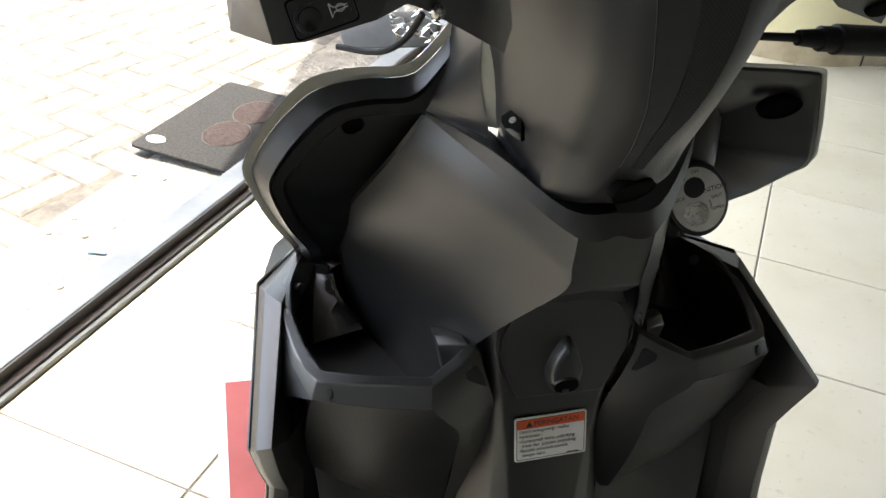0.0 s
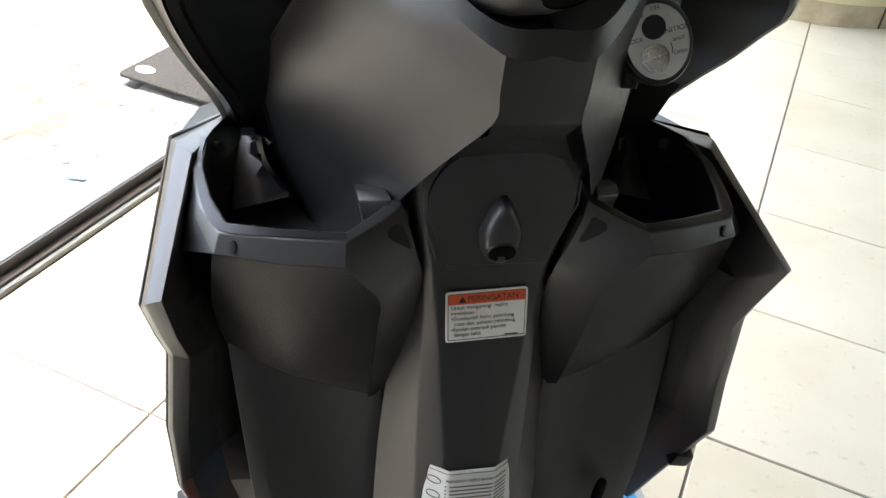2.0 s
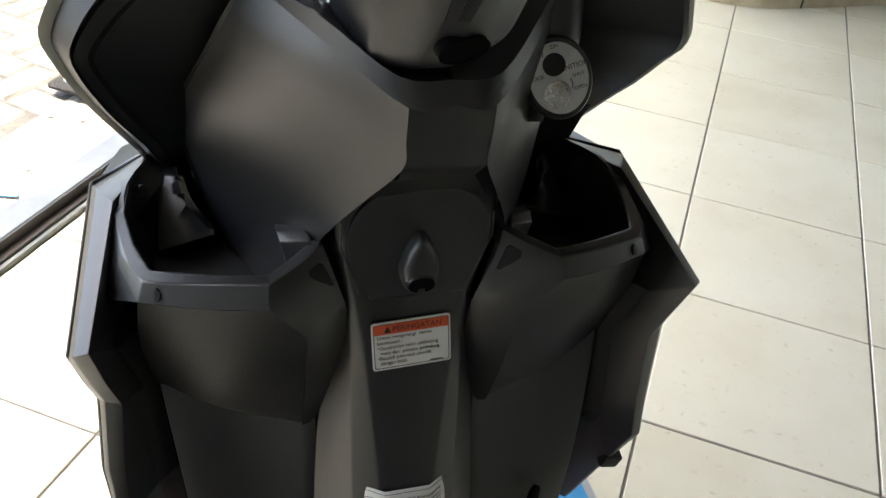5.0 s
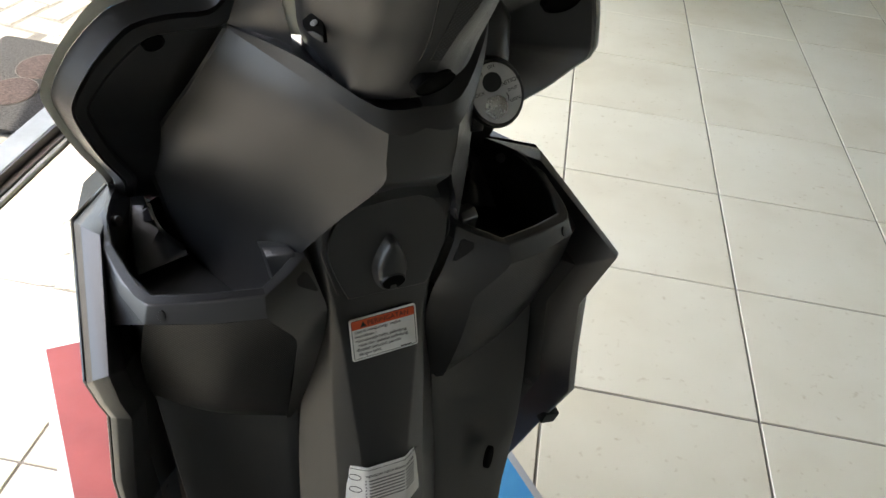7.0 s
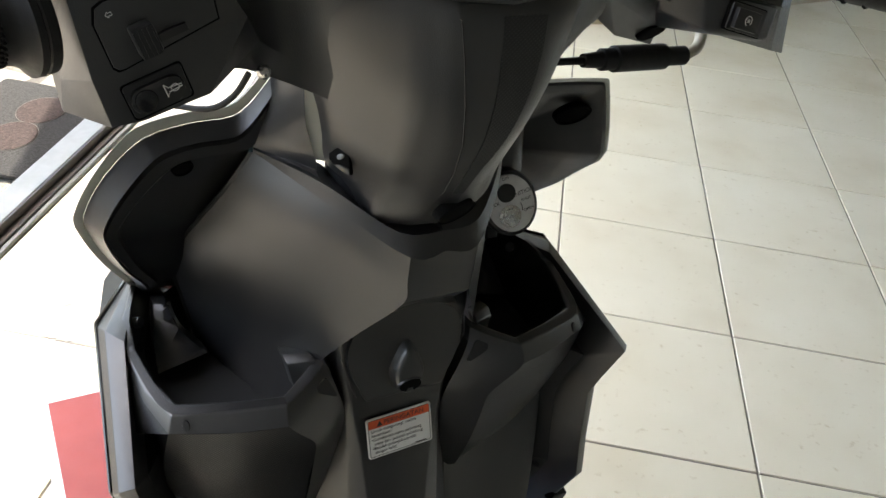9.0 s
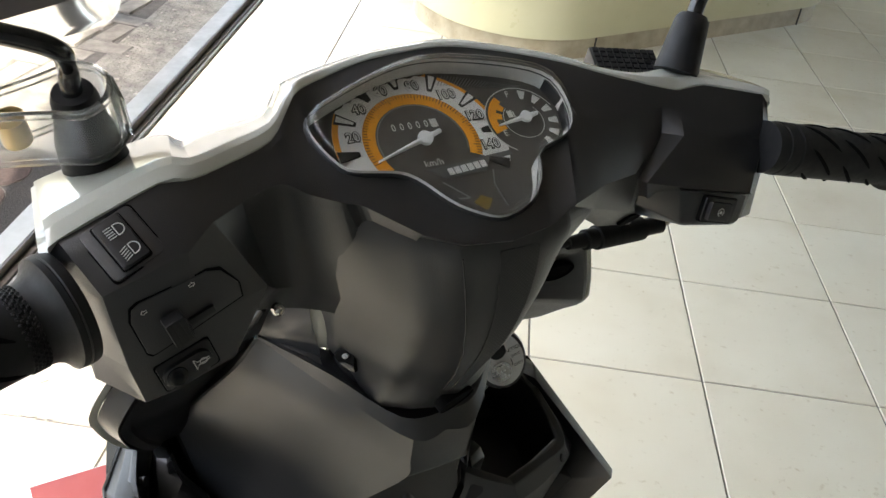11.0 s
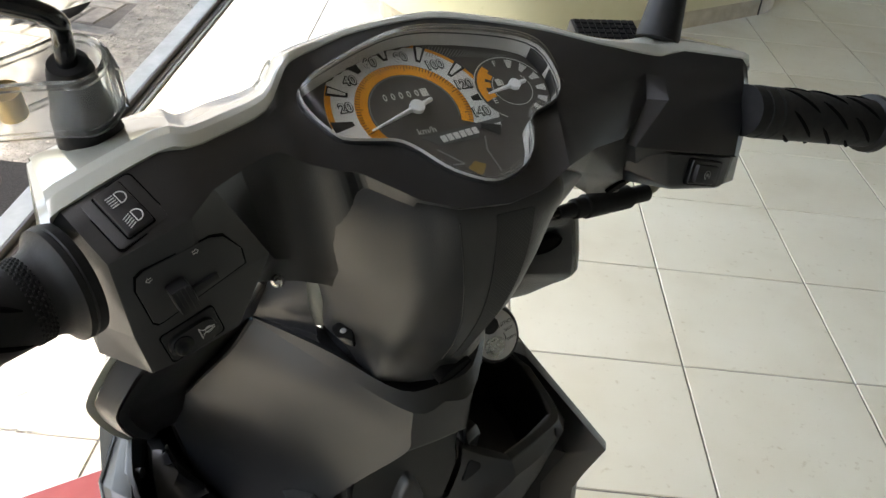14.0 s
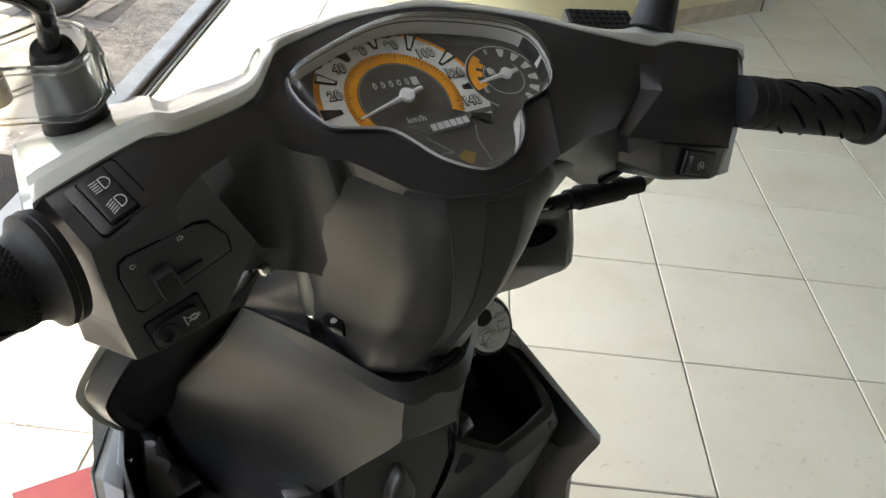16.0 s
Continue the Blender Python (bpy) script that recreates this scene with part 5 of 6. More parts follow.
part("warning_lamp", bm, plain("amber_lamp", (.26, .17, .04), .5), gauge, "unlit amber warning lamp")
bm = bmesh.new()
for q in ([(-.0085, -.0215), (-.0078, -.0215), (.0020, -.0318), (.0014, -.0320)], [(.0015, -.0318), (.0018, -.0324), (-.0040, -.0318), (-.0040, -.0312)], [(.0195, -.0190), (.0202, -.0190), (.0175, -.0270), (.0168, -.0270)], [(.0168, -.0268), (.0175, -.0270), (.0188, -.0400), (.0182, -.0400)]):
    slab(bm, q, DIAL @ pose(0, 0, .0026), .0003)
part("telltale_frame", bm, MARK_GREY, gauge)
bm = bmesh.new()
for k in range(26):
    u0 = .012 + .0016 * k
    q0, q1 = (u0, .0345 - .0003 * k), (u0 + .005, .0405 - .0005 * k)
    if u0 < .054:
        tube(bm, [DIAL @ V(*q0, .0025), DIAL @ V(*q1, .0025)], .0002, 4)
part("dial_hatching", bm, MARK_GREY, gauge, "fine grey hatching")
# fuel gauge
ring_part("fuel_disc", DIAL_DARK, FUEL, 0, .0206, 360, 0, .0032, 40)
ring_part("fuel_edge", MARK_WHITE, FUEL, 0.0203, .0209, 235, 20, .0034, 40)
ring_part("fuel_low", DIAL_ORANGE, FUEL, .0150, .0192, 198, 122, .0035, 24)
for a0 in (198, 170, 146):
    ring_part("fuel_low_tooth", DIAL_ORANGE, FUEL, .0118, .0152, a0, a0 - 16, .0035, 8)
ring_part("fuel_arc", MARK_WHITE, FUEL, .0108, .0112, 400, 130, .0035, 40)
for k in range(6):
    an = 70 - 26 * k
    bm = bmesh.new()
    slab(bm, [polar(FUEL, .0140, an - 4), polar(FUEL, .0140, an + 4), polar(FUEL, .0192, an + 6.5), polar(FUEL, .0192, an - 6.5)], DIAL @ pose(0, 0, .0036), .0003)
    part("fuel_mark", bm, MARK_WHITE, gauge)
words("F", DIAL @ pose(*polar(FUEL, .0170, 98), .0036), .0050, MARK_WHITE, gauge)
words("E", DIAL @ pose(*polar(FUEL, .0150, 205), .0036), .0050, MARK_WHITE, gauge)
bm = bmesh.new()
box(bm, DIAL @ pose(FUEL[0] - .0062, FUEL[1] + .0047, .0036), (.0028, .0042, .0002))
box(bm, DIAL @ pose(FUEL[0] - .0041, FUEL[1] + .0042, .0036), (.0006, .0034, .0002))
part("pump_symbol", bm, MARK_WHITE, gauge)


def needle(c, length, angle, tail, r, h):
    bm = bmesh.new()
    t, s = V(*polar(c, length, angle), h), V(*polar(c, tail, angle + 180), h)
    o = V(*c, h)
    tube(bm, [DIAL @ t, DIAL @ o, DIAL @ s], [.0005, .0014, .0011], 8)
    slab(bm, ellipse(r, r, 20, *c), DIAL @ pose(0, 0, h + .0012), .002, .0005)
    part("needle", bm, DIAL_WHITE, gauge, "white needle")


needle(HUB, .0289, 198.6, .0096, .0038, .0062)
needle(FUEL, .0172, 190, .0072, .0032, .0062)

# mirror boots and stalks
def mirror(name, base, top, stalk, g, label):
    bm = bmesh.new()
    b0, b1 = Vector(base), Vector(top)
    tube(bm, [b0 - (b1 - b0) * .1, b0, b0.lerp(b1, .12), b0.lerp(b1, .55), b0.lerp(b1, .9), b1], [r * g for r in (.0140, .0140, .0134, .0120, .0108, .0086)], 28)
    boot = on_bar(part(name, bm, RUBBER, scooter, label))
    bm = bmesh.new()
    tube(bm, catmull([Vector(p) for p in stalk], 6), .0046, 18)
    part("stalk", bm, GLOSS_BLACK, boot, "gloss black bent mirror stalk")
    return boot


mirror("mirror_arm", (.146, .001, 1.083), (.1585, .010, 1.109), [(.157, .009, 1.106), (.162, .012, 1.117), (.171, .015, 1.1245), (.200, .018, 1.133), (.225, .021, 1.137), (.28, .026, 1.155), (.33, .03, 1.19), (.35, .03, 1.23)], .90, "black rubber mirror boot")
bm = bmesh.new()
B0, B1 = V(-.2024, .0000, 1.0975), V(-.2105, -.0125, 1.1375)
tube(bm, [B0.lerp(B1, t) for t in (-.15, 0, .03, .10, .35, .6, .9, 1)], [.0150, .0150, .0146, .0144, .0138, .0112, .0098, .0085], 32)
boot = part("mirror_arm", bm, RUBBER, scooter, "black rubber mirror boot")
boot.matrix_basis = HOME
bm = bmesh.new()
seat_at = pose(-.0265, -.0167, .0102) @ BAR
tube(bm, catmull([B0.lerp(B1, .6), B0.lerp(B1, 1.0), V(-.2115, -.0145, 1.149)] + [seat_at @ V(*q) for q in ((-.178, -.001, 1.131), (-.194, .000, 1.138), (-.24, .008, 1.150), (-.285, .025, 1.18), (-.31, .04, 1.22))], 6), .0043, 18)
part("stalk", bm, GLOSS_BLACK, boot, "gloss black bent mirror stalk")

# brake reservoir behind the cover
bm = bmesh.new()
RES = plane_at((.140, .034, 1.074), (-.1, -.25, .95), (1, -.42, 0))
box(bm, RES @ pose(0, 0, -.012), (.042, .026, .024), .002)
res = on_bar(part("brake_reservoir", bm, SWITCH, scooter, "black brake fluid reservoir with a ribbed lid"))
bm = bmesh.new()
for i in range(9):
    for j in range(5):
        box(bm, RES @ pose(-.0175 + .0044 * i, -.0095 + .0047 * j, .0004), (.0034, .0034, .0012))
part("lid_ribs", bm, RUBBER, res)

# brake hose joint under the right side
bm = bmesh.new()
J0, J1 = V(.094, -.018, .991), V(.1745, -.020, .9865)
prof = [(-.28, .0022), (0.0, .0024), (.0, .0042), (.16, .0052), (.17, .0068), (.28, .0068), (.29, .0082), (.78, .0082), (.79, .0060), (1.0, .0062), (1.01, .004)]
tube(bm, [J0.lerp(J1, t) for t, r in prof], [r for t, r in prof], 20)
joint = part("cable_sleeve", bm, RUBBER, scooter, "black rubber cable sleeve", smooth=30)
joint.matrix_basis = TURN
bm = bmesh.new()
tube(bm, catmull([J1, V(.190, -.016, .990), V(.199, -.004, 1.000), V(.196, .012, 1.010)], 5), .0038, 12)
part("hose", bm, surface("beige_hose", (.42, .38, .28), (.5, .46, .36), 60, (.35, .5)), joint, "pale beige brake hose")

# screw and thin cable under the left housing
bm = bmesh.new()
bmesh.ops.create_uvsphere(bm, u_segments=16, v_segments=8, radius=.0036, matrix=Matrix.Translation((-.1345, -.0455, 1.0225)))
part("lever_screw", bm, STEEL, scooter, "bright domed screw").matrix_basis = HOME
bm = bmesh.new()
tube(bm, catmull([V(-.140, -.040, 1.020), V(-.146, -.034, 1.006), V(-.156, -.024, .996), V(-.172, -.005, .992)], 4), .0016, 8)
part("cable", bm, RUBBER, scooter).matrix_basis = HOME

# labels on the spine
STK = plane_at((.0002, -.0112, .7090), (0, -.965, .26), (1, 0, .045)) @ Matrix.Diagonal((.945, .945, 1, 1))
bm = bmesh.new()
slab(bm, round_rect(.0545, .0355, .002), STK @ pose(0, 0, .0016), .0012, .0001)
warn = part("warning_label", bm, PAPER, scooter, "white warning label with a red heading")
bm = bmesh.new()
tube(bm, [STK @ V(u, v, .0017) for u, v in round_rect(.0515, .0325, .001) + [round_rect(.0515, .0325, .001)[0]]], .00022, 4)
part("label_frame", bm, INK, warn)
bm = bmesh.new()
box(bm, STK @ pose(0, .0125, .0017), (.0512, .0072, .0002))
head = part("label_heading", bm, ORANGE_RED, warn, "red heading bar")
words("PERINGATAN", STK @ pose(.004, .0124, .0019), .0056, INK, head, wide=1.0)
bm = bmesh.new()
slab(bm, [(-.0188, .0102), (-.0138, .0102), (-.0163, .0148)], STK @ pose(0, 0, .0020), .0002)
part("warning_triangle", bm, INK, head)
for k, line in enumerate(("Untuk mengurangi  resiko", "kecelakaan :", "\u2022Gunakanlah helm, pelindung", "  mata dan  pakaian pelindung.", "\u2022Bacalah petunjuk pemilik", "  dengan teliti.")):
    words(line, STK @ pose(-.0238, .0066 - .00385 * k, .0018), .0036, INK, warn, align="LEFT", wide=1.0)
bm = bmesh.new()
box(bm, STK @ pose(.017, -.0152, .0018), (.009, .0008, .0002))
part("print_bar", bm, INK, warn)


def label_bend(u, v):
    """A point of the lower label, which wraps round the spine."""
    z = .5945 + v
    y0 = -.0335 - (.60 - z) * .23
    a = abs(u)
    return V(u, y0 - .0022 + max(0, a - .016) * .75 * .9, z)


bm = bmesh.new()
sheet(bm, [[label_bend(-.032 + .064 * i / 16, v) for i in range(17)] for v in (.0, -.02, -.045)], 1, 1, .0006)
lab2 = part("lower_label", bm, PAPER, scooter, "white printed label wrapped round the spine")
bm = bmesh.new()
tube(bm, [label_bend(-.030 + .060 * i / 16, -.0022) + V(0, -.0004, 0) for i in range(17)], .00022, 4)
part("label_frame", bm, INK, lab2)
for k, line in enumerate(("MENGENAI INJEKSI BAHAN BAKAR",)):
    ob = words(line, pose(.004, 0, 0), .0030, INK, lab2, wide=.92)
    for v in ob.data.vertices:
        u, w = v.co.x, v.co.y
        v.co = label_bend(u, w - .0078 - .0036 * k) + V(0, -.0006 - v.co.z, 0)
for k in range(7):
    bm = bmesh.new()
    v = -.0118 - .0030 * k
    sheet(bm, [[label_bend(-.018 + .044 * i / 10, v + d) + V(0, -.0004, 0) for i in range(11)] for d in (0, -.0013)], 1, 1)
    part("print_bar", bm, MARK_GREY, lab2)
for v in (-.0100, -.0215):
    bm = bmesh.new()
    tube(bm, [label_bend(-.0248 + .0042 * math.cos(a), v + .0026 * math.sin(a)) + V(0, -.0005, 0) for a in (2 * math.pi * k / 14 for k in range(15))], .00025, 4)
    part("engine_symbol", bm, INK, lab2)

# what carries the front: fork, wheel, footboard and stand
bm = bmesh.new()
sheet(bm, [[(x, y, .318 + .012 * (abs(x) > .17)) for x in (-.19, -.17, -.06, 0, .06, .17, .19)] for y in (-.02, -.12, -.30, -.46)], 1, 1, .035, V(0, 0, -1))
part("footboard", bm, RUBBER, scooter, "black ribbed footboard", rounded=.004)


def seat_ring(y, w, z, drop):
    """A cross-section of the long saddle."""
    return [V(w * math.sin(a) * (1 if abs(math.sin(a)) < .95 else .97), y, z + drop * (math.cos(a) - 1) * .5 - (.02 if math.cos(a) < -.2 else 0)) for a in (radians(-170 + 340 * k / 20) for k in range(21))]


# Saddle and rear body are unseen, added black to darken the spine's reflections
bm = bmesh.new()
loft(bm, [seat_ring(*r) for r in ((-.44, .030, .735, .06), (-.47, .085, .750, .09), (-.55, .120, .752, .10), (-.72, .130, .752, .10), (-.80, .130, .775, .11), (-1.00, .125, .795, .11), (-1.14, .090, .800, .09), (-1.18, .040, .795, .06))])
part("saddle", bm, RUBBER, scooter, "long black saddle, unseen, added for reflections", smooth=60)
bm = bmesh.new()
loft(bm, [[V(w * c, y, z0 + (z1 - z0) * h) for c, h in ((-.75, 0), (-1, .35), (-.95, 1), (.95, 1), (1, .35), (.75, 0))] for y, w, z0, z1 in ((-.45, .075, .30, .69), (-.55, .125, .32, .69), (-.85, .150, .42, .72), (-1.10, .110, .56, .75), (-1.22, .040, .66, .76))])
part("rear_body", bm, BLACK, scooter, "unseen rear body, black for reflections", rounded=.01)
bm = bmesh.new()
loft(bm, [[V(.045 * math.cos(b), -.93 + (.2 + .05 * math.sin(b)) * math.cos(a), .25 + (.2 + .05 * math.sin(b)) * math.sin(a)) for b in (2 * math.pi * q / 14 for q in range(14))] for a in (2 * math.pi * k / 40 for k in range(41))], True, False)
rear = part("rear_wheel", bm, RUBBER, scooter, "black rear tyre")
bm = bmesh.new()
tube(bm, [V(-.03, -.93, .25), V(.03, -.93, .25)], .155, 32)
part("rim", bm, GLOSS_BLACK, rear)
bm = bmesh.new()
sheet(bm, [[(-.08, .0, .50), (0, .02, .50), (.08, .0, .50)], [(-.085, -.09, .33), (0, -.06, .33), (.085, -.09, .33)]], 2, 2, .01)
part("front_tunnel", bm, BLACK_SHADED, scooter)
bm = bmesh.new()
prof = [(2 * math.pi * k / 40) for k in range(40)]
loft(bm, [[V(.038 * math.cos(b), .33 + (.2 + .05 * math.sin(b)) * math.cos(a), .25 + (.2 + .05 * math.sin(b)) * math.sin(a)) for b in (2 * math.pi * q / 14 for q in range(14))] for a in prof + [0]], True, False)
wheel = part("front_wheel", bm, RUBBER, scooter, "black front tyre")
bm = bmesh.new()
tube(bm, [V(-.03, .33, .25), V(.03, .33, .25)], .155, 32)
part("rim", bm, GLOSS_BLACK, wheel)
for s in (1, -1):
    bm = bmesh.new()
    tube(bm, [V(.06 * s, .33, .25), V(.05 * s, .22, .55), V(.02 * s, .14, .80)], .014, 12)
    part("fork_leg", bm, GLOSS_BLACK, scooter)
    bm = bmesh.new()
    tube(bm, [V(.10 * s, -.45, .30), V(.16 * s, -.50, .008)], .010, 10)
    part("stand_leg", bm, GLOSS_BLACK, scooter)

# ---------------------------------------------------------------- things round it
def sign_holder():
    """A clear clamp on the mirror boot that carries an acrylic sign."""
    t = thing("sign_holder", "clear acrylic sign holder clamped to the mirror arm", "sign holder", pose(*B0))
    axis0, axis1 = V(0, 0, 0), B1 - B0
    ax_ = (axis1 - axis0).normalized()
    x, y, _ = basis(ax_, V(-1, .12, 0))
    def ring(grow, d):
        out = []
        for k in range(48):
            a = 2 * math.pi * k / 48
            c2 = max(0, math.cos(a))
            u = (.0128 + grow) * math.cos(a) * (1 + 2.3 * c2 ** 2)
            v = (.0128 + grow) * math.sin(a) * (1 - .30 * c2)
            out.append(axis0.lerp(axis1, d) + x * u + y * v)
        return out
    for d0, d1, g in ((.33, .40, .0034), (.40, .97, .0024), (.97, 1.04, .0034)):
        b = bmesh.new()
        outer, inner = [ring(g, d0), ring(g, d1)], [ring(.0008, d1), ring(.0008, d0)]
        loft(b, outer + inner + [outer[0]], True, False)
        part("clamp_band", b, ACRYLIC, t, "clear plastic clamp band")
    b = bmesh.new()
    loft(b, [[axis0.lerp(axis1, d) + x * (-.0168 - .002 * (k in (1, 2))) + y * v for k, (v, d) in enumerate(((-.007, .42), (.007, .42), (.007, .94), (-.007, .94)))], [axis0.lerp(axis1, d) + x * -.0140 + y * v for v, d in ((-.009, .36), (.009, .36), (.009, 1.0), (-.009, 1.0))]])
    part("clamp_tab", b, ACRYLIC, t, "clear raised tab", rounded=.0008)
    b = bmesh.new()
    c = axis0.lerp(axis1, .68) + x * .0265
    tube(b, [c - ax_ * .0065, c + ax_ * .0065], .0062, 24)
    part("clamp_bolt", b, BRASS, t, "brass clamp bolt")
    return t, x


holder, hx = sign_holder()


def sign_panel(t):
    # the sheet stands on the clamp's arm, leaning away
    old = pose(*B0).inverted() @ seat_at @ pose(.01, 0, 0)
    m = old @ plane_at((-.146, .060, 1.117), (-.05, -.93, .36), (1, .03, .2))
    b = bmesh.new()
    slab(b, round_rect(.20, .25, .014, 6), m @ pose(-.10, .125, 0), .003, .0008)
    p = part("sign_sheet", b, ACRYLIC, t, "clear acrylic sheet")
    b = bmesh.new()
    slab(b, round_rect(.174, .224, .012, 6), m @ pose(-.10, .125, .0022), .0016, .0004)
    part("sign_card", b, CARD, p, "plain taupe sign backing")
    b = bmesh.new()
    tube(b, [m @ V(-.09, .02, -.004), (B1 - B0) * .66 + V(-.050, .006, 0)], .004, 10)
    part("sign_post", b, ACRYLIC, t)


sign_panel(holder)


def floor_mat():
    t = thing("display_mat", "red and blue printed display mat with a white border", "mat", pose(-.236, .857, 0, 0, 0, -2.6))
    b = bmesh.new()
    box(b, pose(.345, -.45, .0025), (.69, .90, .003), .001)
    part("backing", b, WHITE_EDGE, t, "white mat border")
    for name, x0, x1, mat in (("red_field", .016, .36, RED_SHEET), ("blue_field", .36, .676, BLUE_SHEET)):
        b = bmesh.new()
        box(b, pose((x0 + x1) / 2, -.45, .0046), (x1 - x0, .894, .0012))
        part(name, b, mat, t)


floor_mat()


def door_mat():
    t = thing("door_mat", "worn charcoal rubber doormat with faded maroon ovals", "doormat", ROOM @ pose(-1.52, -.38, DROP + .012, -1.5, 2.0, 3))
    b = bmesh.new()
    slab(b, round_rect(.34, .53, .015), pose(0, 0, .006), .008, .002)
    part("mat_body", b, MAT, t)
    for y, sx in ((-.07, 1), (.10, -1)):
        b = bmesh.new()
        slab(b, ellipse(.060, .085, 28, .02, y), pose(0, 0, .0085), .004, .001)
        part("mat_oval", b, MAT_PRINT, t)
        b = bmesh.new()
        tube(b, [V(.02 + .062 * math.cos(a), y + .087 * math.sin(a), .0075) for a in (2 * math.pi * k / 32 for k in range(33))], .0009, 6)
        part("oval_edge", b, SAND, t)
    b = bmesh.new()
    slab(b, ellipse(.028, .022, 18, -.125, -.205), pose(0, 0, .0078), .002)
    part("pale_spot", b, WHITE_EDGE, t)


door_mat()


def parked_wheel(name, at, turn, label):
    """The front wheel and fork foot of a motorcycle in the yard."""
    t = thing(name, label, "motorcycle", ROOM @ pose(*at, 0, 0, turn))
    R_, r_ = .255, .042
    b = bmesh.new()
    loft(b, [[V(r_ * math.cos(q), (R_ + r_ * math.sin(q)) * math.cos(a), R_ + r_ + (R_ + r_ * math.sin(q)) * math.sin(a)) for q in (2 * math.pi * k / 14 for k in range(14))] for a in [2 * math.pi * k / 48 for k in range(49)]], True, False)
    tyre = part("tyre", b, RUBBER, t)
    b = bmesh.new()
    loft(b, [[V(w, R_r * math.cos(a), R_ + r_ + R_r * math.sin(a)) for w, R_r in ((-.018, .222), (-.012, .205), (.012, .205), (.018, .222))] for a in [2 * math.pi * k / 48 for k in range(49)]], True, False)
    part("rim", b, STEEL, tyre, "bright steel rim")
    for k in range(24):
        b = bmesh.new()
        a = 2 * math.pi * k / 24
        tube(b, [V(.02 * (-1) ** k, .03 * math.cos(a + .6), R_ + r_ + .03 * math.sin(a + .6)), V(0, .207 * math.cos(a), R_ + r_ + .207 * math.sin(a))], .0016, 6)
        part("spoke", b, STEEL, tyre)
    b = bmesh.new()
    tube(b, [V(-.035, 0, R_ + r_), V(.035, 0, R_ + r_)], .035, 20)
    part("hub", b, STEEL, t)
    for s in (1, -1):
        b = bmesh.new()
        tube(b, [V(.055 * s, 0, R_ + r_), V(.055 * s, .22, .80)], .016, 14)
        part("fork_leg", b, STEEL, t)
    b = bmesh.new()
    sheet(b, [[V(.05 * c, (R_ + r_ + .02) * math.cos(a), R_ + r_ + (R_ + r_ + .02) * math.sin(a)) for c in (-1, -.5, 0, .5, 1)] for a in [radians(30 + 6 * k) for k in range(20)]], 1, 1, .003, V(0, 0, -1))
    part("mudguard", b, GLOSS_BLACK, t)


parked_wheel("parked_motorcycle", (-1.90, 1.05, DROP + .002), 82, "dark motorcycle front wheel parked in the yard")
parked_wheel("parked_motorcycle", (-2.95, .35, DROP + .002), 70, "black motorcycle wheel at the far side of the yard")


def crumpled_wrap():
    """Thin clear film left on the tiles."""
    t = thing("plastic_wrap", "crumpled clear plastic wrap lying on the tiles", "wrap", pose(-.10, 1.12, 0))
    b = bmesh.new()
    rnd = random.Random(5)
    rows = [[V(-.10 + .02 * i + rnd.uniform(-.006, .006), -.12 + .02 * j + rnd.uniform(-.006, .006), .003 + abs(rnd.gauss(0, .008))) for i in range(11)] for j in range(13)]
    sheet(b, rows, 1, 1)
    part("film", b, clear("thin_film", (1, 1, 1), .12, 1.12), t, smooth=0)


crumpled_wrap()


def grey_board():
    t = thing("price_card", "grey card in crumpled clear film on the front cowl", "card", pose(-.058, .350, .868, 12, 0, 0))
    b = bmesh.new()
    box(b, pose(0, 0, 0), (.096, .060, .002), .0006)
    part("card", b, surface("grey_card", (.085, .09, .09), (.12, .125, .125), 30, (.4, .55)), t)
    b = bmesh.new()
    rnd = random.Random(9)
    sheet(b, [[V(.006 * i + rnd.uniform(-.002, .002), -.028 + .006 * j + rnd.uniform(-.002, .002), .0025 + abs(rnd.gauss(0, .003))) for i in range(9)] for j in range(10)], 1, 1)
    part("film", b, bpy.data.materials["thin_film"], t, "crumpled clear film", smooth=0)


grey_board()
bm = bmesh.new()
box(bm, pose(0, 0, .003, 8, 0, 20), (.045, .014, .004), .001)
chip = link_mesh("litter", bm, BLUE_SHEET)
chip.matrix_world = ROOM @ pose(-1.43, -1.08, DROP + .003)
tagged(chip, "small scrap of pale blue plastic litter", "litter")

# loose stones on the strip beside the sill
rnd = random.Random(23)
verts, faces = [], []
for _ in range(420):
    r = .002 + .009 * rnd.random() ** 3
    c = V(RX0 - .11 - .30 * rnd.random() ** 1.3, rnd.uniform(-1.6, 3.2), DROP - .002 + r * .3)
    b = bmesh.new()
    bmesh.ops.create_icosphere(b, subdivisions=1, radius=r)
    n = len(verts)
    sx, sy, sz = rnd.uniform(.7, 1.5), rnd.uniform(.7, 1.2), rnd.uniform(.4, .8)
    verts += [c + V(v.co.x * sx, v.co.y * sy, v.co.z * sz) * rnd.uniform(.85, 1.1) for v in b.verts]
    faces += [[n + v.index for v in f.verts] for f in b.faces]
    b.free()
me = bpy.data.meshes.new("gravel")
me.from_pydata(verts, [], faces)
me.materials.append(surface("pale_stone", (.16, .15, .13), (.30, .29, .26), 60, (.8, .95)))
gravel = new("gravel", me)
gravel.parent = ground
tagged(gravel, kind="stuff")

# ---------------------------------------------------------------- floor tiles
bm = bmesh.new()
box(bm, pose(0, 0, -.006), (TILE - .005, TILE - .005, .012), .0012, 1)
tile_first = link_mesh("tile", bm, TILE_MAT, floor, smooth=0)
tile_mesh = tile_first.data
tile_first.matrix_world = ROOM @ pose(RX0 + TILE / 2, -2.6, 0)
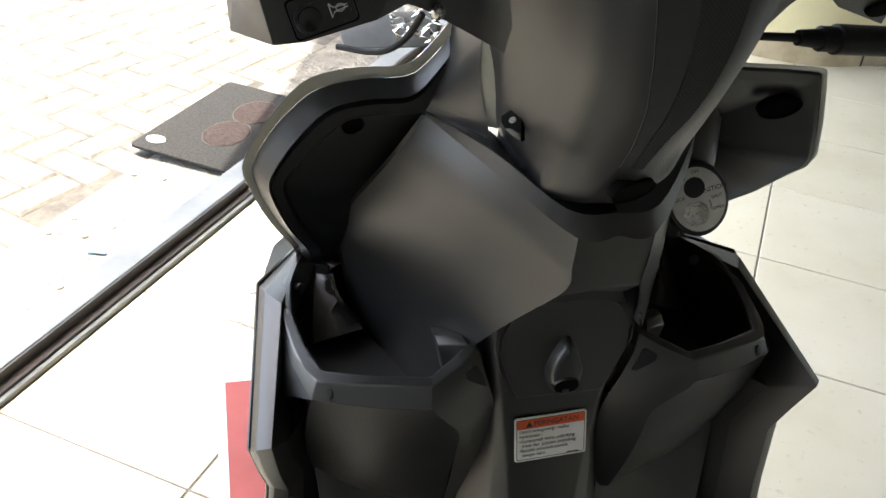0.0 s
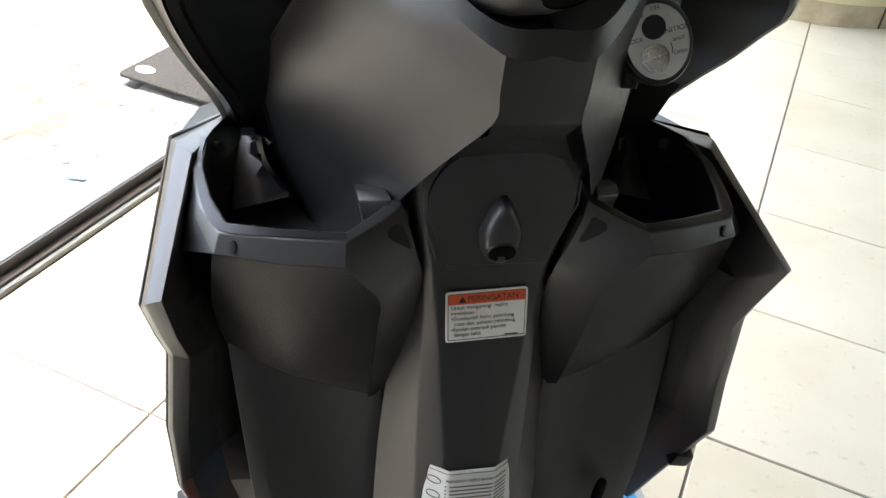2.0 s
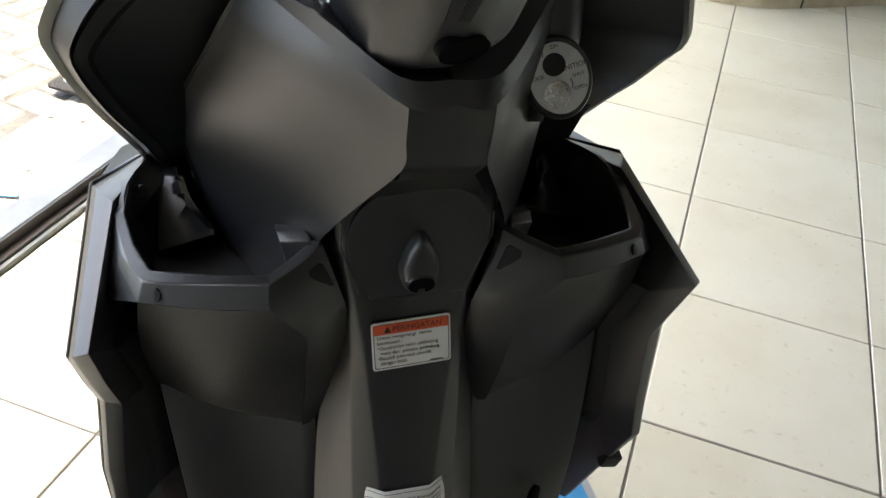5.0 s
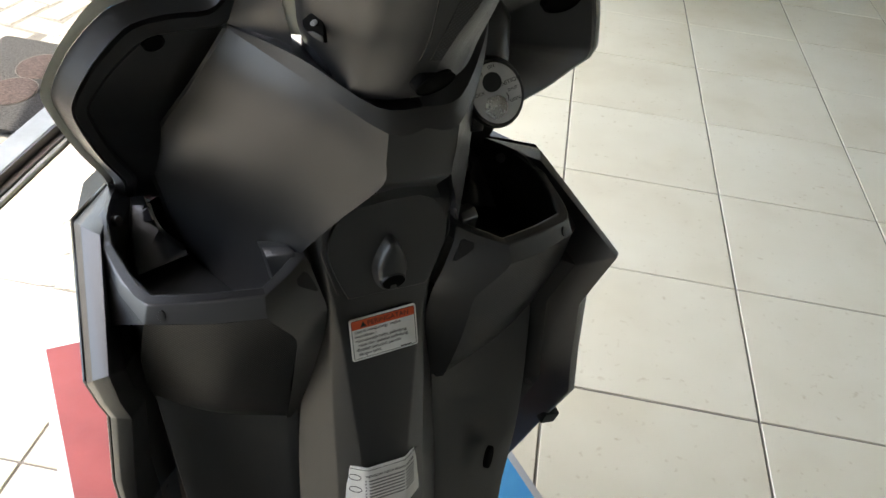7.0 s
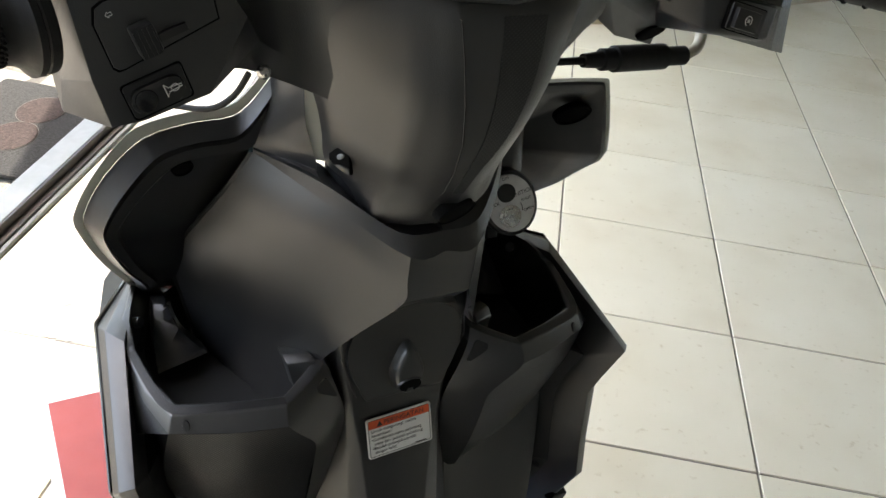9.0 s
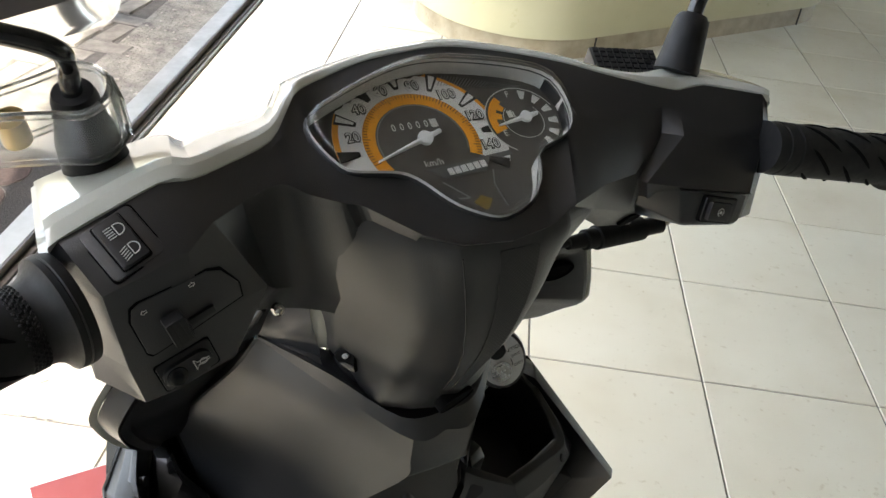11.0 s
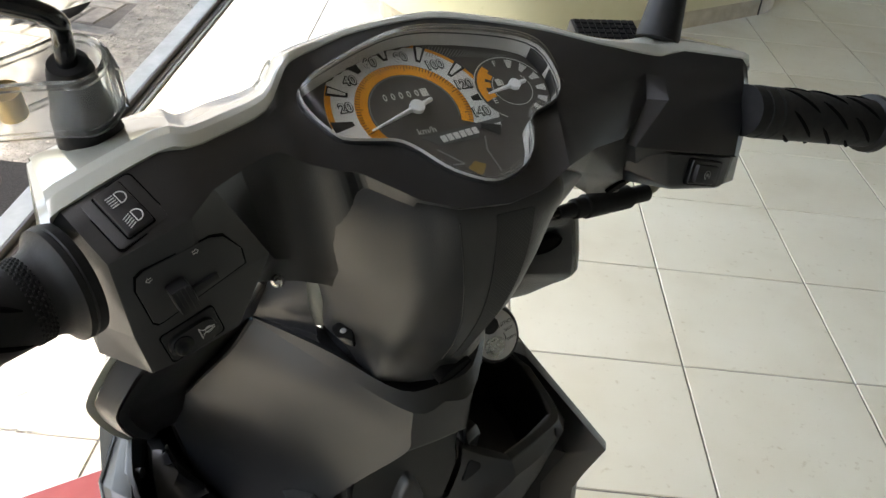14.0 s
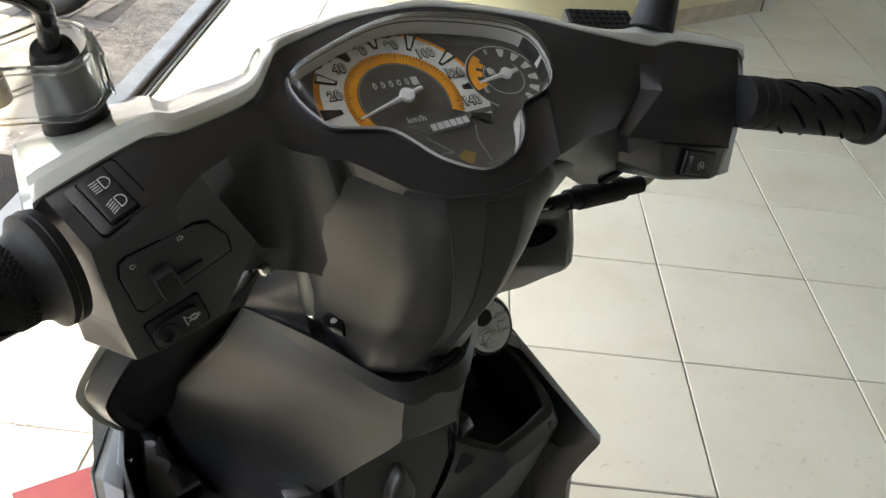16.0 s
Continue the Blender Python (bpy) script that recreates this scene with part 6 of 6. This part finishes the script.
count = 0
for i in range(11):
    for j in range(-8, 17):
        o = tile_first if count == 0 else new("tile", tile_mesh)
        count += 1
        o.parent = floor
        o.matrix_basis = pose(RX0 + TILE * (i + .5), TILE * (j + .5), random.uniform(-.0004, .0004), random.uniform(-.05, .05), random.uniform(-.05, .05), 0)

# ---------------------------------------------------------------- yard pavers
def paver_mesh(seed):
    """A chamfered concrete block with slightly broken edges."""
    r = random.Random(seed)
    b = bmesh.new()
    l, w, c = .193, .093, .008
    def ring(dx, dy, z):
        return [V(sx * (l / 2 - dx) + r.uniform(-.0015, .0015), sy * (w / 2 - dy) + r.uniform(-.0015, .0015), z) for sx, sy in ((-1, -1), (0, -1), (1, -1), (1, 1), (0, 1), (-1, 1))]
    loft(b, [ring(0, 0, -.05), ring(0, 0, -c), ring(c, c, r.uniform(-.001, .001))])
    me = bpy.data.meshes.new("paver")
    bmesh.ops.recalc_face_normals(b, faces=b.faces)
    b.to_mesh(me)
    b.free()
    me.materials.append(PAVER)
    return me


PAVERS = [paver_mesh(k) for k in range(6)]
spots = []
for i in range(-26, 27):
    for j in range(-26, 27):
        # herringbone: pairs of blocks that step along the diagonal
        for k, (dx, dy, turn) in enumerate(((.1, .05, 0), (.25, .0, 90))):
            x, y = i * .1 + j * .2 + dx, i * .1 - j * .2 + dy
            spots.append((x, y, turn))
near, far = [], []
for x, y, turn in spots:
    a = radians(-8)
    X, Y = -2.6 + x * math.cos(a) - y * math.sin(a), .4 + x * math.sin(a) + y * math.cos(a)
    if X < RX0 - .44:
        if X > -3.3 and -1.5 < Y < 2.0:
            near.append((X, Y, turn - 8))
        elif X > -6.5 and -3.5 < Y < 5.0:
            far.append((X, Y, turn - 8))
near.sort(key=lambda p: (p[0] + 1.6) ** 2 + (p[1] - .1) ** 2)
rnd = random.Random(11)
for k, (X, Y, turn) in enumerate(near):
    if k < 300:
        o = new("paver", PAVERS[k % 6])
        o.parent = ground
        o.matrix_basis = pose(X, Y, DROP + rnd.uniform(-.004, .002), rnd.uniform(-1, 1), rnd.uniform(-1, 1), turn + rnd.uniform(-1, 1))
    else:
        far.append((X, Y, turn))
verts, faces = [], []
for X, Y, turn in far:
    m = pose(X, Y, DROP + rnd.uniform(-.004, .002), rnd.uniform(-1, 1), rnd.uniform(-1, 1), turn)
    n = len(verts)
    me = PAVERS[rnd.randrange(6)]
    verts += [m @ v.co for v in me.vertices]
    faces += [[n + i for i in p.vertices] for p in me.polygons]
me = bpy.data.meshes.new("paving")
me.from_pydata(verts, [], faces)
me.materials.append(PAVER)
rest = new("paving", me)
rest.parent = ground
tagged(rest, kind="stuff")
